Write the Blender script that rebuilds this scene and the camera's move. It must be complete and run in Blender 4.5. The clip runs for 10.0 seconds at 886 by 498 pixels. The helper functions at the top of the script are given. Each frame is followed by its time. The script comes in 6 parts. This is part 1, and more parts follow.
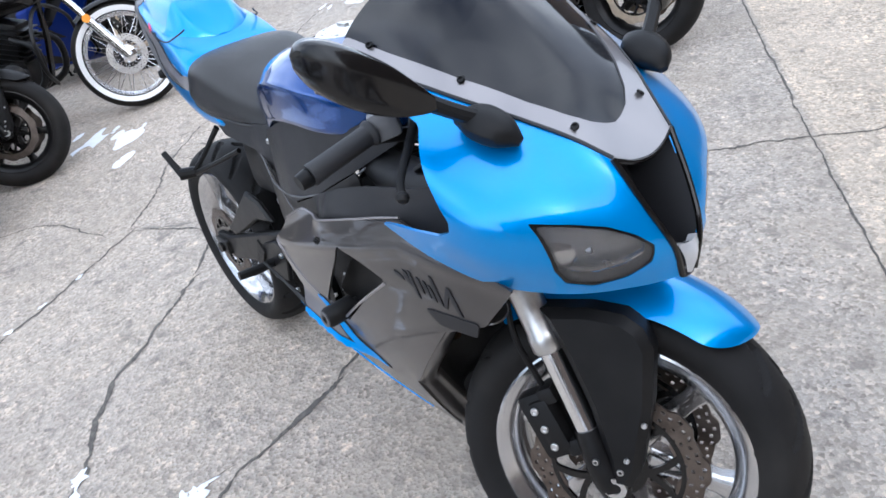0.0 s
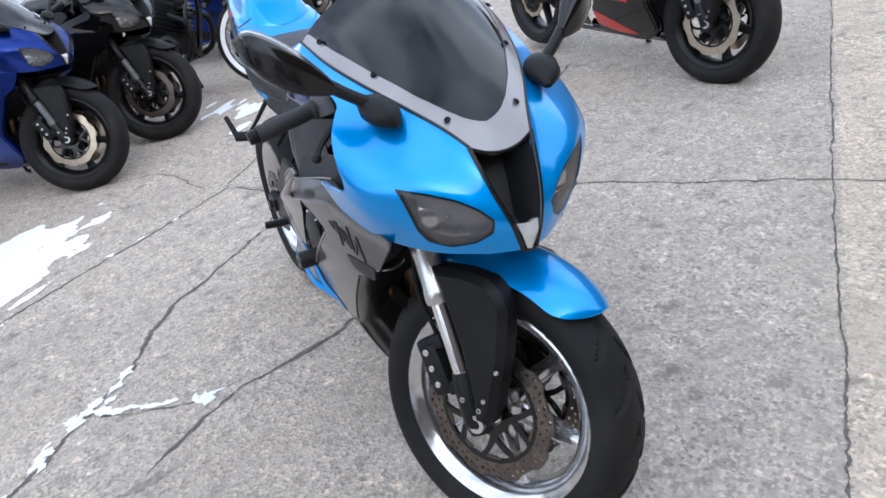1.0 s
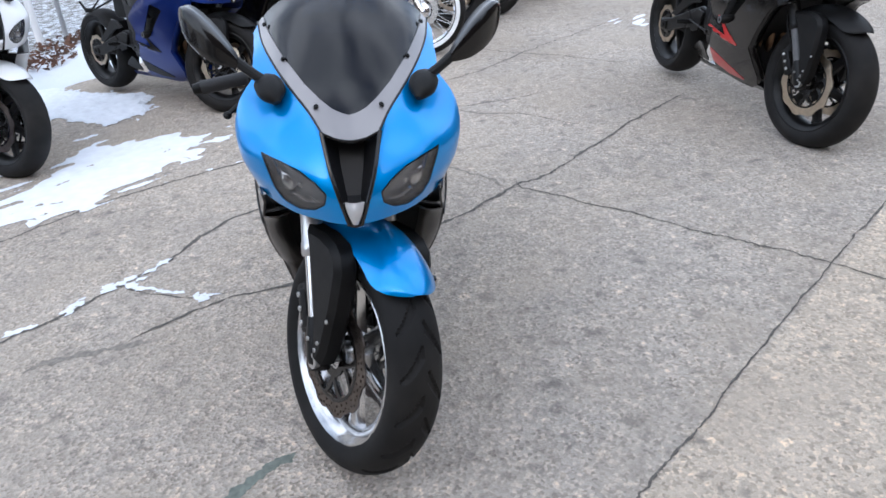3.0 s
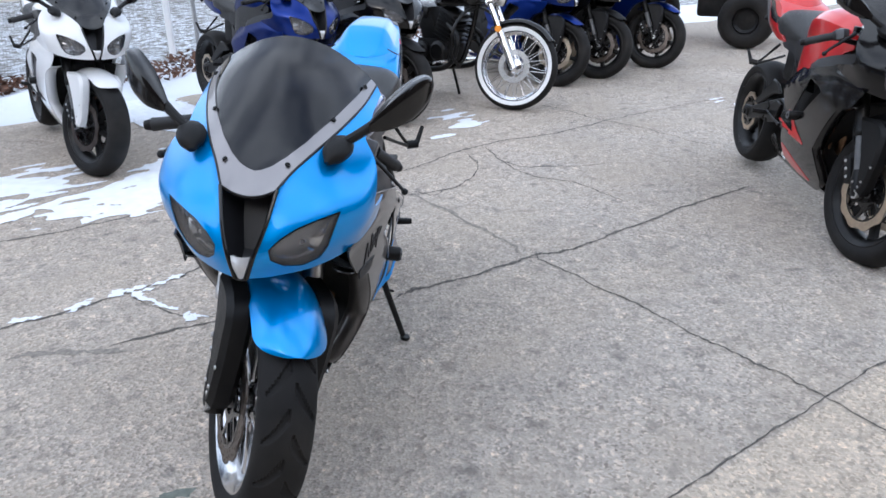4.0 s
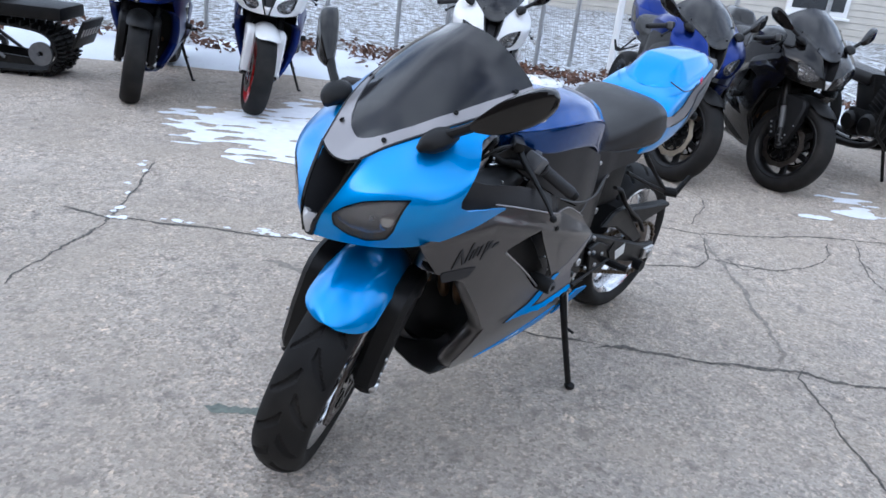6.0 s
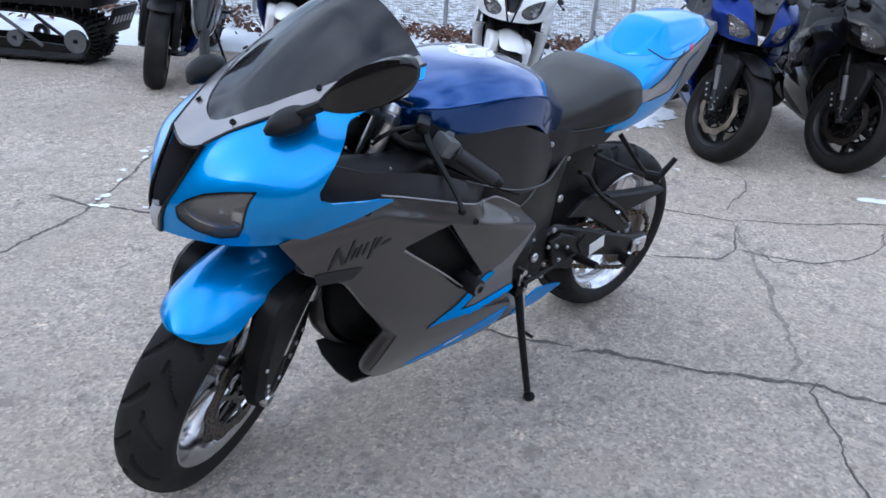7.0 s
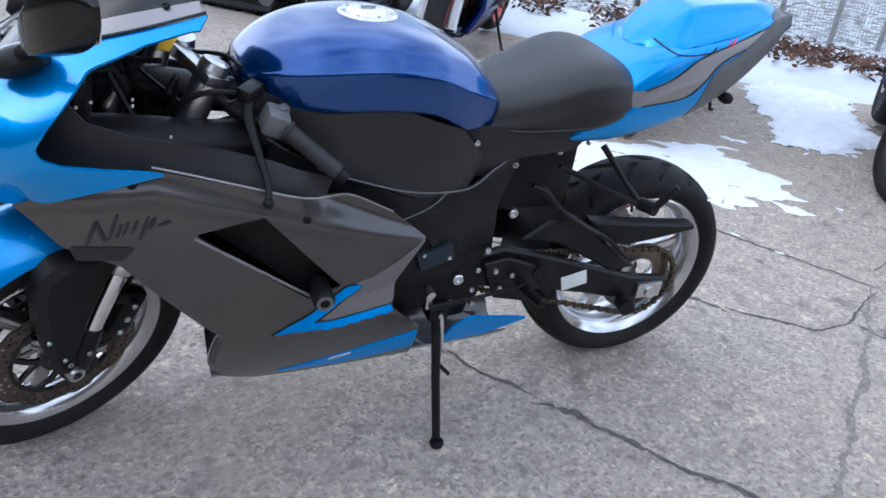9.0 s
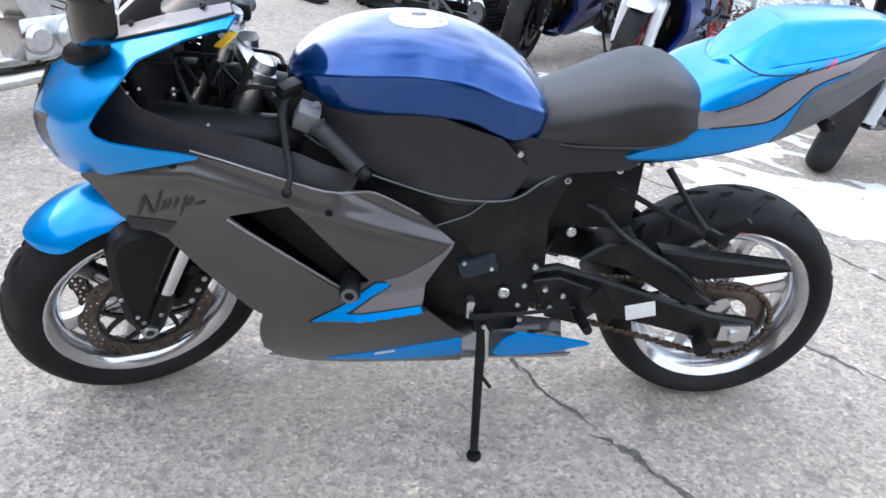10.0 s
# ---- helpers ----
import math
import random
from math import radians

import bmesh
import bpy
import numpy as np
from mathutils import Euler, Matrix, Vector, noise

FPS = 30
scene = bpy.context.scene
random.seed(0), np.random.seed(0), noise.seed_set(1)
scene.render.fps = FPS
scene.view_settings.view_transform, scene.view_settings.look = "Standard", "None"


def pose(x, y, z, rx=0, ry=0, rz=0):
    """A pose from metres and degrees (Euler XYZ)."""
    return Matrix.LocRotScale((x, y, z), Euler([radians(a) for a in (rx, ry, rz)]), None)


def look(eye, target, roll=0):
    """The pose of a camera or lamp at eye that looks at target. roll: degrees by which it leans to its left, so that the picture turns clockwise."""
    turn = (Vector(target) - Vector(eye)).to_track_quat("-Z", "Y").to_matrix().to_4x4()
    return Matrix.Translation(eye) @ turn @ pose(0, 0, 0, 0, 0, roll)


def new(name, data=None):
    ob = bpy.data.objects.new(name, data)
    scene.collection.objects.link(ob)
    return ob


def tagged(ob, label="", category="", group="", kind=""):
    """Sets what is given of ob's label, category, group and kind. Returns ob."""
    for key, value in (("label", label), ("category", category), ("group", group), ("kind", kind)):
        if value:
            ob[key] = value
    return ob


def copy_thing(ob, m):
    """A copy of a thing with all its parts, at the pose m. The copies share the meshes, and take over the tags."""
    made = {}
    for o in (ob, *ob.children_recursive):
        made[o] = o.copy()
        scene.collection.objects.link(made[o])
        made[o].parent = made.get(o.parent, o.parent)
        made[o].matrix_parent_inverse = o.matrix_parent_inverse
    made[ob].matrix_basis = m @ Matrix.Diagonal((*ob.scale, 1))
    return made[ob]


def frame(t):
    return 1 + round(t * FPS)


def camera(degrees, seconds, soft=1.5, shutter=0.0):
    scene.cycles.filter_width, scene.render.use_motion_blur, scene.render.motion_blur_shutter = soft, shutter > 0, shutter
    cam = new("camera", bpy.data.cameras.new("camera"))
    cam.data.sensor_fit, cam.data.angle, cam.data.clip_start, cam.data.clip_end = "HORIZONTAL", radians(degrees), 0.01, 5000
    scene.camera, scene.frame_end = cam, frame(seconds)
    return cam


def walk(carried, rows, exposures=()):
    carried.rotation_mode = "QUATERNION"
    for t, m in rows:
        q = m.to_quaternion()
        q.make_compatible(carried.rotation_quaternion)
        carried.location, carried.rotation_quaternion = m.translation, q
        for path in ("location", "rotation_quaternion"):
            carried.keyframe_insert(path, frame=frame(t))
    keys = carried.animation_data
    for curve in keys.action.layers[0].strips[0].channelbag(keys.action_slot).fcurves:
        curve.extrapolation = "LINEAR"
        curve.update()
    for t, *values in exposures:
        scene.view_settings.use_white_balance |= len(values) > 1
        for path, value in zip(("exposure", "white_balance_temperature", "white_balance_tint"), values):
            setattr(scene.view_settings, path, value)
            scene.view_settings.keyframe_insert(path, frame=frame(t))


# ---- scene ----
cam = camera(60.0, 10.0, soft=1.6)
PATH = [
    (0, (2.137, -0.761, 1.36), (0.655, 0.089, 0.322), -17.1),
    (0.5, (2.397, -0.615, 1.335), (0.76, 0.073, 0.415), -16.5),
    (1, (2.61, -0.572, 1.346), (0.939, -0.003, 0.406), -14.0),
    (1.5, (2.81, -0.532, 1.337), (1.134, -0.021, 0.374), -11.2),
    (2, (2.999, -0.434, 1.346), (1.302, -0.007, 0.378), -9.7),
    (2.2, (3.054, -0.347, 1.339), (1.338, 0.025, 0.381), -9.0),
    (3.3, (3.012, 0.159, 1.37), (1.22, 0.187, 0.481), -4.3),
    (3.5, (2.982, 0.244, 1.398), (1.188, 0.229, 0.513), -3.0),
    (4, (2.98, 0.539, 1.379), (1.152, 0.332, 0.595), -1.0),
    (4.5, (2.942, 0.738, 1.356), (1.156, 0.289, 0.576), 2.0),
    (5, (2.823, 0.844, 1.355), (1.161, 0.164, 0.473), 5.0),
    (5.5, (2.69, 0.95, 1.391), (1.12, 0.02, 0.573), 8.4),
    (5.7, (2.643, 1.082, 1.368), (1.141, 0.008, 0.599), 7.5),
    (6.8, (2.155, 1.278, 1.29), (0.918, -0.067, 0.476), 5.0),
    (7, (2.05, 1.323, 1.299), (0.833, -0.032, 0.474), 4.1),
    (7.5, (1.796, 1.508, 1.297), (0.674, 0.063, 0.49), 2.7),
    (8, (1.559, 1.631, 1.292), (0.583, 0.087, 0.478), 1.2),
    (8.5, (1.358, 1.577, 1.269), (0.523, -0.017, 0.397), 2.3),
    (9, (1.171, 1.438, 1.26), (0.5, -0.212, 0.351), 6.1),
    (9.5, (0.909, 1.458, 1.265), (0.582, -0.302, 0.373), 5.8),
    (10, (0.775, 1.521, 1.265), (0.687, -0.259, 0.358), 3.8),
]
walk(cam, [(t, look(eye, target, roll)) for t, eye, target, roll in PATH], [(0.0, 0.88, 5500, 10), (1.0, 0.70, 5500, 10), (2.0, 0.52, 5600, 10), (3.5, 0.52, 5500, 10), (5.5, 0.48, 5400, 10), (7.0, 0.45, 5200, 10), (8.0, 0.53, 5250, 10), (9.0, 0.54, 5250, 10), (10.0, 1.08, 5500, 10)])

# ---- daylight: a bright, thinly clouded winter sky ----
SUN_UP, SUN_AT = 28.0, -10.0
world = bpy.data.worlds.new("sky")
scene.world = world
world.use_nodes = True
wn = world.node_tree
wn.nodes.clear()
w_out = wn.nodes.new("ShaderNodeOutputWorld")
w_bg = wn.nodes.new("ShaderNodeBackground")
w_sky = wn.nodes.new("ShaderNodeTexSky")
w_sky.sky_type, w_sky.sun_disc = "NISHITA", False
w_sky.sun_elevation, w_sky.sun_rotation = radians(SUN_UP), radians(90 - SUN_AT)
w_sky.air_density, w_sky.dust_density, w_sky.ozone_density = 1.0, 4.0, 1.0
w_hsv = wn.nodes.new("ShaderNodeHueSaturation")
w_hsv.inputs["Saturation"].default_value = 0.9
wn.links.new(w_sky.outputs[0], w_hsv.inputs["Color"])
w_mix = wn.nodes.new("ShaderNodeMix")
w_mix.data_type = "RGBA"
w_tc = wn.nodes.new("ShaderNodeTexCoord")
w_cl = wn.nodes.new("ShaderNodeTexNoise")
w_cl.inputs["Scale"].default_value, w_cl.inputs["Detail"].default_value = 2.2, 5
w_rng = wn.nodes.new("ShaderNodeMapRange")
w_rng.inputs["From Min"].default_value, w_rng.inputs["From Max"].default_value = 0.36, 0.62
w_rng.inputs["To Min"].default_value, w_rng.inputs["To Max"].default_value = 0.12, 0.85
wn.links.new(w_tc.outputs["Generated"], w_cl.inputs["Vector"])
wn.links.new(w_cl.outputs["Fac"], w_rng.inputs["Value"])
wn.links.new(w_rng.outputs[0], w_mix.inputs["Factor"])
w_mix.inputs["B"].default_value = (10.5, 10.4, 10.2, 1)
wn.links.new(w_hsv.outputs[0], w_mix.inputs["A"])
wn.links.new(w_mix.outputs["Result"], w_bg.inputs["Color"])
w_bg.inputs["Strength"].default_value = 0.15
wn.links.new(w_bg.outputs[0], w_out.inputs[0])
sun = new("sun", bpy.data.lights.new("sun", "SUN"))
sun.data.energy, sun.data.angle, sun.data.color = 0.45, radians(110), (1.0, 0.95, 0.88)
sun.matrix_world = look((9 * math.cos(radians(SUN_AT)), 9 * math.sin(radians(SUN_AT)), 9 * math.tan(radians(SUN_UP))), (0, 0, 0))

# ---- materials ----
def mat(name, base, rough=0.5, metal=0.0, coat=0.0, spec=0.5, vary=0.0, scale=20.0, bump=0.0, bscale=200.0, flake=0.0, dust=0.0):
    """A surface with variation at two scales: broad mottling and fine grain."""
    m = bpy.data.materials.new(name)
    m.use_nodes = True
    nt = m.node_tree
    b = nt.nodes["Principled BSDF"]
    b.inputs["Base Color"].default_value = (*base, 1)
    b.inputs["Roughness"].default_value = rough
    b.inputs["Metallic"].default_value = metal
    b.inputs["Coat Weight"].default_value = coat
    b.inputs["Coat Roughness"].default_value = 0.04
    b.inputs["Specular IOR Level"].default_value = spec
    tc = nt.nodes.new("ShaderNodeTexCoord")
    if vary or dust:
        n1 = nt.nodes.new("ShaderNodeTexNoise")
        n1.inputs["Scale"].default_value, n1.inputs["Detail"].default_value = scale, 8
        nt.links.new(tc.outputs["Object"], n1.inputs["Vector"])
        rmp = nt.nodes.new("ShaderNodeMapRange")
        rmp.inputs["From Min"].default_value, rmp.inputs["From Max"].default_value = 0.3, 0.7
        rmp.inputs["To Min"].default_value, rmp.inputs["To Max"].default_value = 1 - vary, 1 + vary
        nt.links.new(n1.outputs["Fac"], rmp.inputs["Value"])
        mul = nt.nodes.new("ShaderNodeMix")
        mul.data_type, mul.blend_type = "RGBA", "MULTIPLY"
        mul.inputs["Factor"].default_value = 1
        mul.inputs["A"].default_value = (*base, 1)
        nt.links.new(rmp.outputs[0], mul.inputs["B"])
        last = mul.outputs["Result"]
        if dust:
            n2 = nt.nodes.new("ShaderNodeTexNoise")
            n2.inputs["Scale"].default_value, n2.inputs["Detail"].default_value = scale * 0.35, 10
            nt.links.new(tc.outputs["Object"], n2.inputs["Vector"])
            rd = nt.nodes.new("ShaderNodeMapRange")
            rd.inputs["From Min"].default_value, rd.inputs["From Max"].default_value = 0.45, 0.75
            rd.inputs["To Max"].default_value = dust
            nt.links.new(n2.outputs["Fac"], rd.inputs["Value"])
            dm = nt.nodes.new("ShaderNodeMix")
            dm.data_type = "RGBA"
            dm.inputs["B"].default_value = (0.28, 0.25, 0.21, 1)
            nt.links.new(rd.outputs[0], dm.inputs["Factor"])
            nt.links.new(last, dm.inputs["A"])
            last = dm.outputs["Result"]
        nt.links.new(last, b.inputs["Base Color"])
        rr = nt.nodes.new("ShaderNodeMapRange")
        rr.inputs["To Min"].default_value, rr.inputs["To Max"].default_value = rough * 0.8, min(1.0, rough * 1.25)
        nt.links.new(n1.outputs["Fac"], rr.inputs["Value"])
        nt.links.new(rr.outputs[0], b.inputs["Roughness"])
    if bump:
        nb = nt.nodes.new("ShaderNodeTexNoise")
        nb.inputs["Scale"].default_value, nb.inputs["Detail"].default_value = bscale, 4
        nt.links.new(tc.outputs["Object"], nb.inputs["Vector"])
        bp = nt.nodes.new("ShaderNodeBump")
        bp.inputs["Strength"].default_value, bp.inputs["Distance"].default_value = bump, 0.002
        nt.links.new(nb.outputs["Fac"], bp.inputs["Height"])
        nt.links.new(bp.outputs[0], b.inputs["Normal"])
    if flake:
        vf = nt.nodes.new("ShaderNodeTexVoronoi")
        vf.inputs["Scale"].default_value = 900
        nt.links.new(tc.outputs["Object"], vf.inputs["Vector"])
        fb = nt.nodes.new("ShaderNodeBump")
        fb.inputs["Strength"].default_value, fb.inputs["Distance"].default_value = flake, 0.0006
        nt.links.new(vf.outputs["Color"], fb.inputs["Height"])
        nt.links.new(fb.outputs[0], b.inputs["Normal"])
    return m


BLUE = mat("blue_paint", (0.0, 0.27, 0.74), 0.31, 0.58, 0.8, flake=0.12, vary=0.05, scale=3)
ACCENT = mat("bright_blue_stripe", (0.0, 0.28, 0.80), 0.35, 0.1, 0.15, spec=0.2, vary=0.05, scale=3)
NAVY = mat("deep_blue_paint", (0.0, 0.050, 0.23), 0.22, 0.75, 1.0, flake=0.05, vary=0.05, scale=3)
for paint in (BLUE,):
    paint.node_tree.nodes["Principled BSDF"].inputs["Coat IOR"].default_value = 1.52
GREY = mat("charcoal_paint", (0.072, 0.066, 0.064), 0.34, 0.65, 0.8, flake=0.2, vary=0.10, scale=6, dust=0.10)
# silver paint of surround and tail stripe, also the painted edge highlights
SILVERPAINT_GLINT = mat("silver_paint_and_glint", (0.29, 0.275, 0.28), 0.34, 0.6, 0.6, flake=0.15, vary=0.05, scale=5)
# lighter copy of the charcoal, for a face that catches the sky
LITGREY = mat("lit_charcoal_paint", (0.20, 0.19, 0.20), 0.32, 0.65, 0.8, flake=0.2, vary=0.08, scale=6)
BLACKP = mat("black_plastic", (0.0055, 0.0055, 0.006), 0.46, 0, 0, spec=0.24, vary=0.25, scale=25, bump=0.15, bscale=700, dust=0.02)
BLACKG = mat("gloss_black", (0.005, 0.0045, 0.0045), 0.18, 0, 0.3, spec=0.3, vary=0.1, scale=12)
FRAMEB = mat("satin_black_metal", (0.006, 0.006, 0.0065), 0.38, 0.15, 0.0, spec=0.3, vary=0.3, scale=30, dust=0.05)
ENGB = mat("engine_black", (0.005, 0.005, 0.0055), 0.5, 0.15, spec=0.28, vary=0.4, scale=30, bump=0.2, bscale=300, dust=0.05)
RUBBER = mat("tyre_rubber", (0.011, 0.0105, 0.0105), 0.66, 0, 0, spec=0.22, vary=0.25, scale=18, bump=0.15, bscale=500, dust=0.05)
GRIPM = mat("grip_rubber", (0.02, 0.02, 0.022), 0.6, vary=0.2, scale=30, bump=0.4, bscale=900)
KNEEM = mat("textured_black_plastic", (0.014, 0.014, 0.016), 0.42, 0, 0, spec=0.45, vary=0.2, scale=25, bump=0.2, bscale=800, dust=0.03)
VINYL = mat("seat_vinyl", (0.009, 0.008, 0.008), 0.36, 0, 0, spec=0.6, vary=0.15, scale=15, bump=0.35, bscale=900)
CHROME = mat("polished_metal", (0.83, 0.83, 0.84), 0.12, 1.0, vary=0.06, scale=30)
ALU = mat("brushed_aluminium", (0.62, 0.62, 0.62), 0.3, 1.0, vary=0.12, scale=40, dust=0.05)
RIMM = mat("silver_rim_paint", (0.60, 0.60, 0.61), 0.17, 0.95, 0.3, vary=0.08, scale=30, dust=0.12)
STEEL = mat("disc_steel", (0.15, 0.125, 0.11), 0.34, 1.0, vary=0.25, scale=40, dust=0.25)
GOLD = mat("gold_steel", (0.56, 0.47, 0.36), 0.3, 1.0, vary=0.15, scale=40)
CHAINM = mat("oily_chain", (0.10, 0.075, 0.05), 0.5, 0.8, vary=0.4, scale=90)
WHITEP = mat("white_paint", (0.78, 0.79, 0.80), 0.3, 0, 0.8, vary=0.04, scale=6, dust=0.06)
REDP = mat("red_paint", (0.55, 0.012, 0.012), 0.3, 0.1, 0.9, vary=0.06, scale=6)
BLUEY = mat("royal_blue_paint", (0.003, 0.02, 0.165), 0.32, 0.8, 0.25, vary=0.06, scale=6)
AMBER = mat("amber_plastic", (0.85, 0.30, 0.02), 0.3, 0, 0.5)
PINK = mat("pink_red_decal", (0.85, 0.09, 0.16), 0.5)
INK = mat("black_decal", (0.012, 0.012, 0.014), 0.5)
PALE = mat("pale_label", (0.72, 0.72, 0.70), 0.55, vary=0.06, scale=60)
YELLOW = mat("yellow_tag", (0.80, 0.47, 0.02), 0.5, vary=0.08, scale=40)
COPPER = mat("heat_stained_pipe", (0.16, 0.10, 0.06), 0.35, 0.9, vary=0.35, scale=18)
MIRRORM = mat("mirror_glass", (0.75, 0.77, 0.8), 0.03, 1.0)


def glassy(name, tint, rough, alpha, coat=1.0):
    """Tinted, partly see-through plastic: clear coat over a dyed sheet."""
    m = bpy.data.materials.new(name)
    m.use_nodes = True
    nt = m.node_tree
    b = nt.nodes["Principled BSDF"]
    b.inputs["Base Color"].default_value = (*tint, 1)
    b.inputs["Roughness"].default_value = rough
    b.inputs["Alpha"].default_value = alpha
    b.inputs["Coat Weight"].default_value = coat
    b.inputs["Specular IOR Level"].default_value = 0.3
    b.inputs["Coat Roughness"].default_value = 0.03
    return m


SMOKE = glassy("smoked_screen", (0.006, 0.006, 0.008), 0.06, 0.90, 0.45)
LENS = glassy("headlight_lens", (0.16, 0.16, 0.165), 0.03, 0.24)
BOWL = mat("lamp_bowl", (0.30, 0.30, 0.31), 0.25, 0.8, 0.0, vary=0.2, scale=18)
ENGBLUE = mat("blue_grey_casting", (0.022, 0.034, 0.045), 0.42, 0.3, spec=0.4, vary=0.3, scale=30)


# ---- mesh tools: a mesh is (points, faces) ----
def cr(P, n, closed=False):
    """A smooth curve through control points, along axis 0."""
    P = np.asarray(P, float)
    k = len(P)
    if closed:
        Q = np.concatenate([P[-1:], P, P[:2]])
        segs = k
    else:
        Q = np.concatenate([2 * P[:1] - P[1:2], P, 2 * P[-1:] - P[-2:-1]])
        segs = k - 1
    t = np.linspace(0, segs, n, endpoint=not closed)
    i = np.minimum(t.astype(int), segs - 1)
    s = (t - i).reshape((-1,) + (1,) * (P.ndim - 1))
    a, b, c, d = Q[i], Q[i + 1], Q[i + 2], Q[i + 3]
    return 0.5 * (2 * b + (c - a) * s + (2 * a - 5 * b + 4 * c - d) * s ** 2 + (3 * b - a - 3 * c + d) * s ** 3)


def crgrid(C, nu, nv):
    return np.swapaxes(cr(np.swapaxes(cr(C, nu), 0, 1), nv), 0, 1)


def gridmesh(P, wrap_u=False, wrap_v=False):
    nu, nv = P.shape[:2]
    idx = np.arange(nu * nv).reshape(nu, nv)
    if wrap_u:
        idx = np.concatenate([idx, idx[:1]], 0)
    if wrap_v:
        idx = np.concatenate([idx, idx[:, :1]], 1)
    q = np.stack([idx[:-1, :-1], idx[1:, :-1], idx[1:, 1:], idx[:-1, 1:]], -1).reshape(-1, 4)
    return P.reshape(-1, 3), q.tolist()


def tris(mesh):
    V, F = mesh
    out = []
    for q in F:
        out += [(q[0], q[i], q[i + 1]) for i in range(1, len(q) - 1)]
    return V, out


def clip(mesh, val):
    """Keeps the part of a mesh where the value at its points is positive."""
    V, F = tris(mesh)
    V, val = [tuple(p) for p in V], list(val)
    cut, out, used = {}, [], {}

    def mid(a, b):
        key = (min(a, b), max(a, b))
        if key not in cut:
            s = val[a] / (val[a] - val[b])
            V.append(tuple(V[a][i] + s * (V[b][i] - V[a][i]) for i in range(3)))
            val.append(0.0)
            cut[key] = len(V) - 1
        return cut[key]

    for f3 in F:
        keep = [i for i in f3 if val[i] > 0]
        if len(keep) == 3:
            out.append(tuple(f3))
        elif keep:
            ring = []
            for i in range(3):
                a, b = f3[i], f3[(i + 1) % 3]
                if val[a] > 0:
                    ring.append(a)
                if (val[a] > 0) != (val[b] > 0):
                    ring.append(mid(a, b))
            if len(ring) >= 3:
                out.append(tuple(ring))
    remap, W = {}, []
    for q in out:
        for i in q:
            if i not in remap:
                remap[i] = len(W)
                W.append(V[i])
    return np.array(W).reshape(-1, 3), [[remap[i] for i in q] for q in out]


def inside(A, poly):
    """Signed distance into a polygon (positive inside) for 2D points."""
    A, P = np.asarray(A, float), np.asarray(poly, float)
    Q = np.roll(P, -1, 0)
    e, w = (Q - P)[None], A[:, None] - P[None]
    h = np.clip((w * e).sum(-1) / np.maximum((e * e).sum(-1), 1e-12), 0, 1)
    dist = np.sqrt(((w - e * h[..., None]) ** 2).sum(-1)).min(1)
    c1, c2 = P[None, :, 1] <= A[:, None, 1], Q[None, :, 1] <= A[:, None, 1]
    xs = P[None, :, 0] + (A[:, None, 1] - P[None, :, 1]) / np.where(np.abs(Q - P)[None, :, 1] < 1e-9, 1e-9, (Q - P)[None, :, 1]) * (Q - P)[None, :, 0]
    odd = ((c1 != c2) & (A[:, None, 0] < xs)).sum(1) % 2
    return np.where(odd == 1, dist, -dist)


def normals(V, F):
    N = np.zeros_like(V)
    for q in F:
        n = np.cross(V[q[1]] - V[q[0]], V[q[2]] - V[q[0]]) if len(q) == 3 else np.cross(V[q[2]] - V[q[0]], V[q[3 % len(q)]] - V[q[1]])
        for i in q:
            N[i] += n
    return N / np.maximum(np.linalg.norm(N, axis=1, keepdims=True), 1e-12)


def solid(mesh, thick, lift=0.0):
    """Gives a sheet a thickness, behind its front face."""
    V, F = mesh
    V = np.asarray(V, float)
    N = normals(V, F)
    n = len(V)
    W = np.concatenate([V + N * lift, V + N * (lift - thick)])
    count = {}
    for q in F:
        for a, b in zip(q, list(q[1:]) + [q[0]]):
            count[(a, b)] = 1
    G = [list(q) for q in F] + [[i + n for i in reversed(q)] for q in F]
    G += [[b, a, a + n, b + n] for (a, b) in count if (b, a) not in count]
    return W, G


def flip(mesh):
    return mesh[0], [list(reversed(q)) for q in mesh[1]]


def mirror(mesh):
    V = np.array(mesh[0], float)
    V[:, 1] *= -1
    return V, [list(reversed(q)) for q in mesh[1]]


def moved(mesh, m):
    A = np.array(m)
    return np.asarray(mesh[0]) @ A[:3, :3].T + A[:3, 3], mesh[1]


def join(*meshes):
    V, F, n = [], [], 0
    for v, fs in meshes:
        V.append(np.asarray(v, float).reshape(-1, 3))
        F += [[i + n for i in q] for q in fs]
        n += len(v)
    return np.concatenate(V), F


def lathe(prof, n=48, closed=False):
    """Turns (radius, y) about the y axis."""
    prof = np.asarray(prof, float)
    a = np.linspace(0, 2 * np.pi, n, endpoint=False)
    P = np.stack([prof[None, :, 0] * np.cos(a)[:, None], np.repeat(prof[None, :, 1], n, 0), prof[None, :, 0] * np.sin(a)[:, None]], -1)
    return gridmesh(P, wrap_u=True, wrap_v=closed)


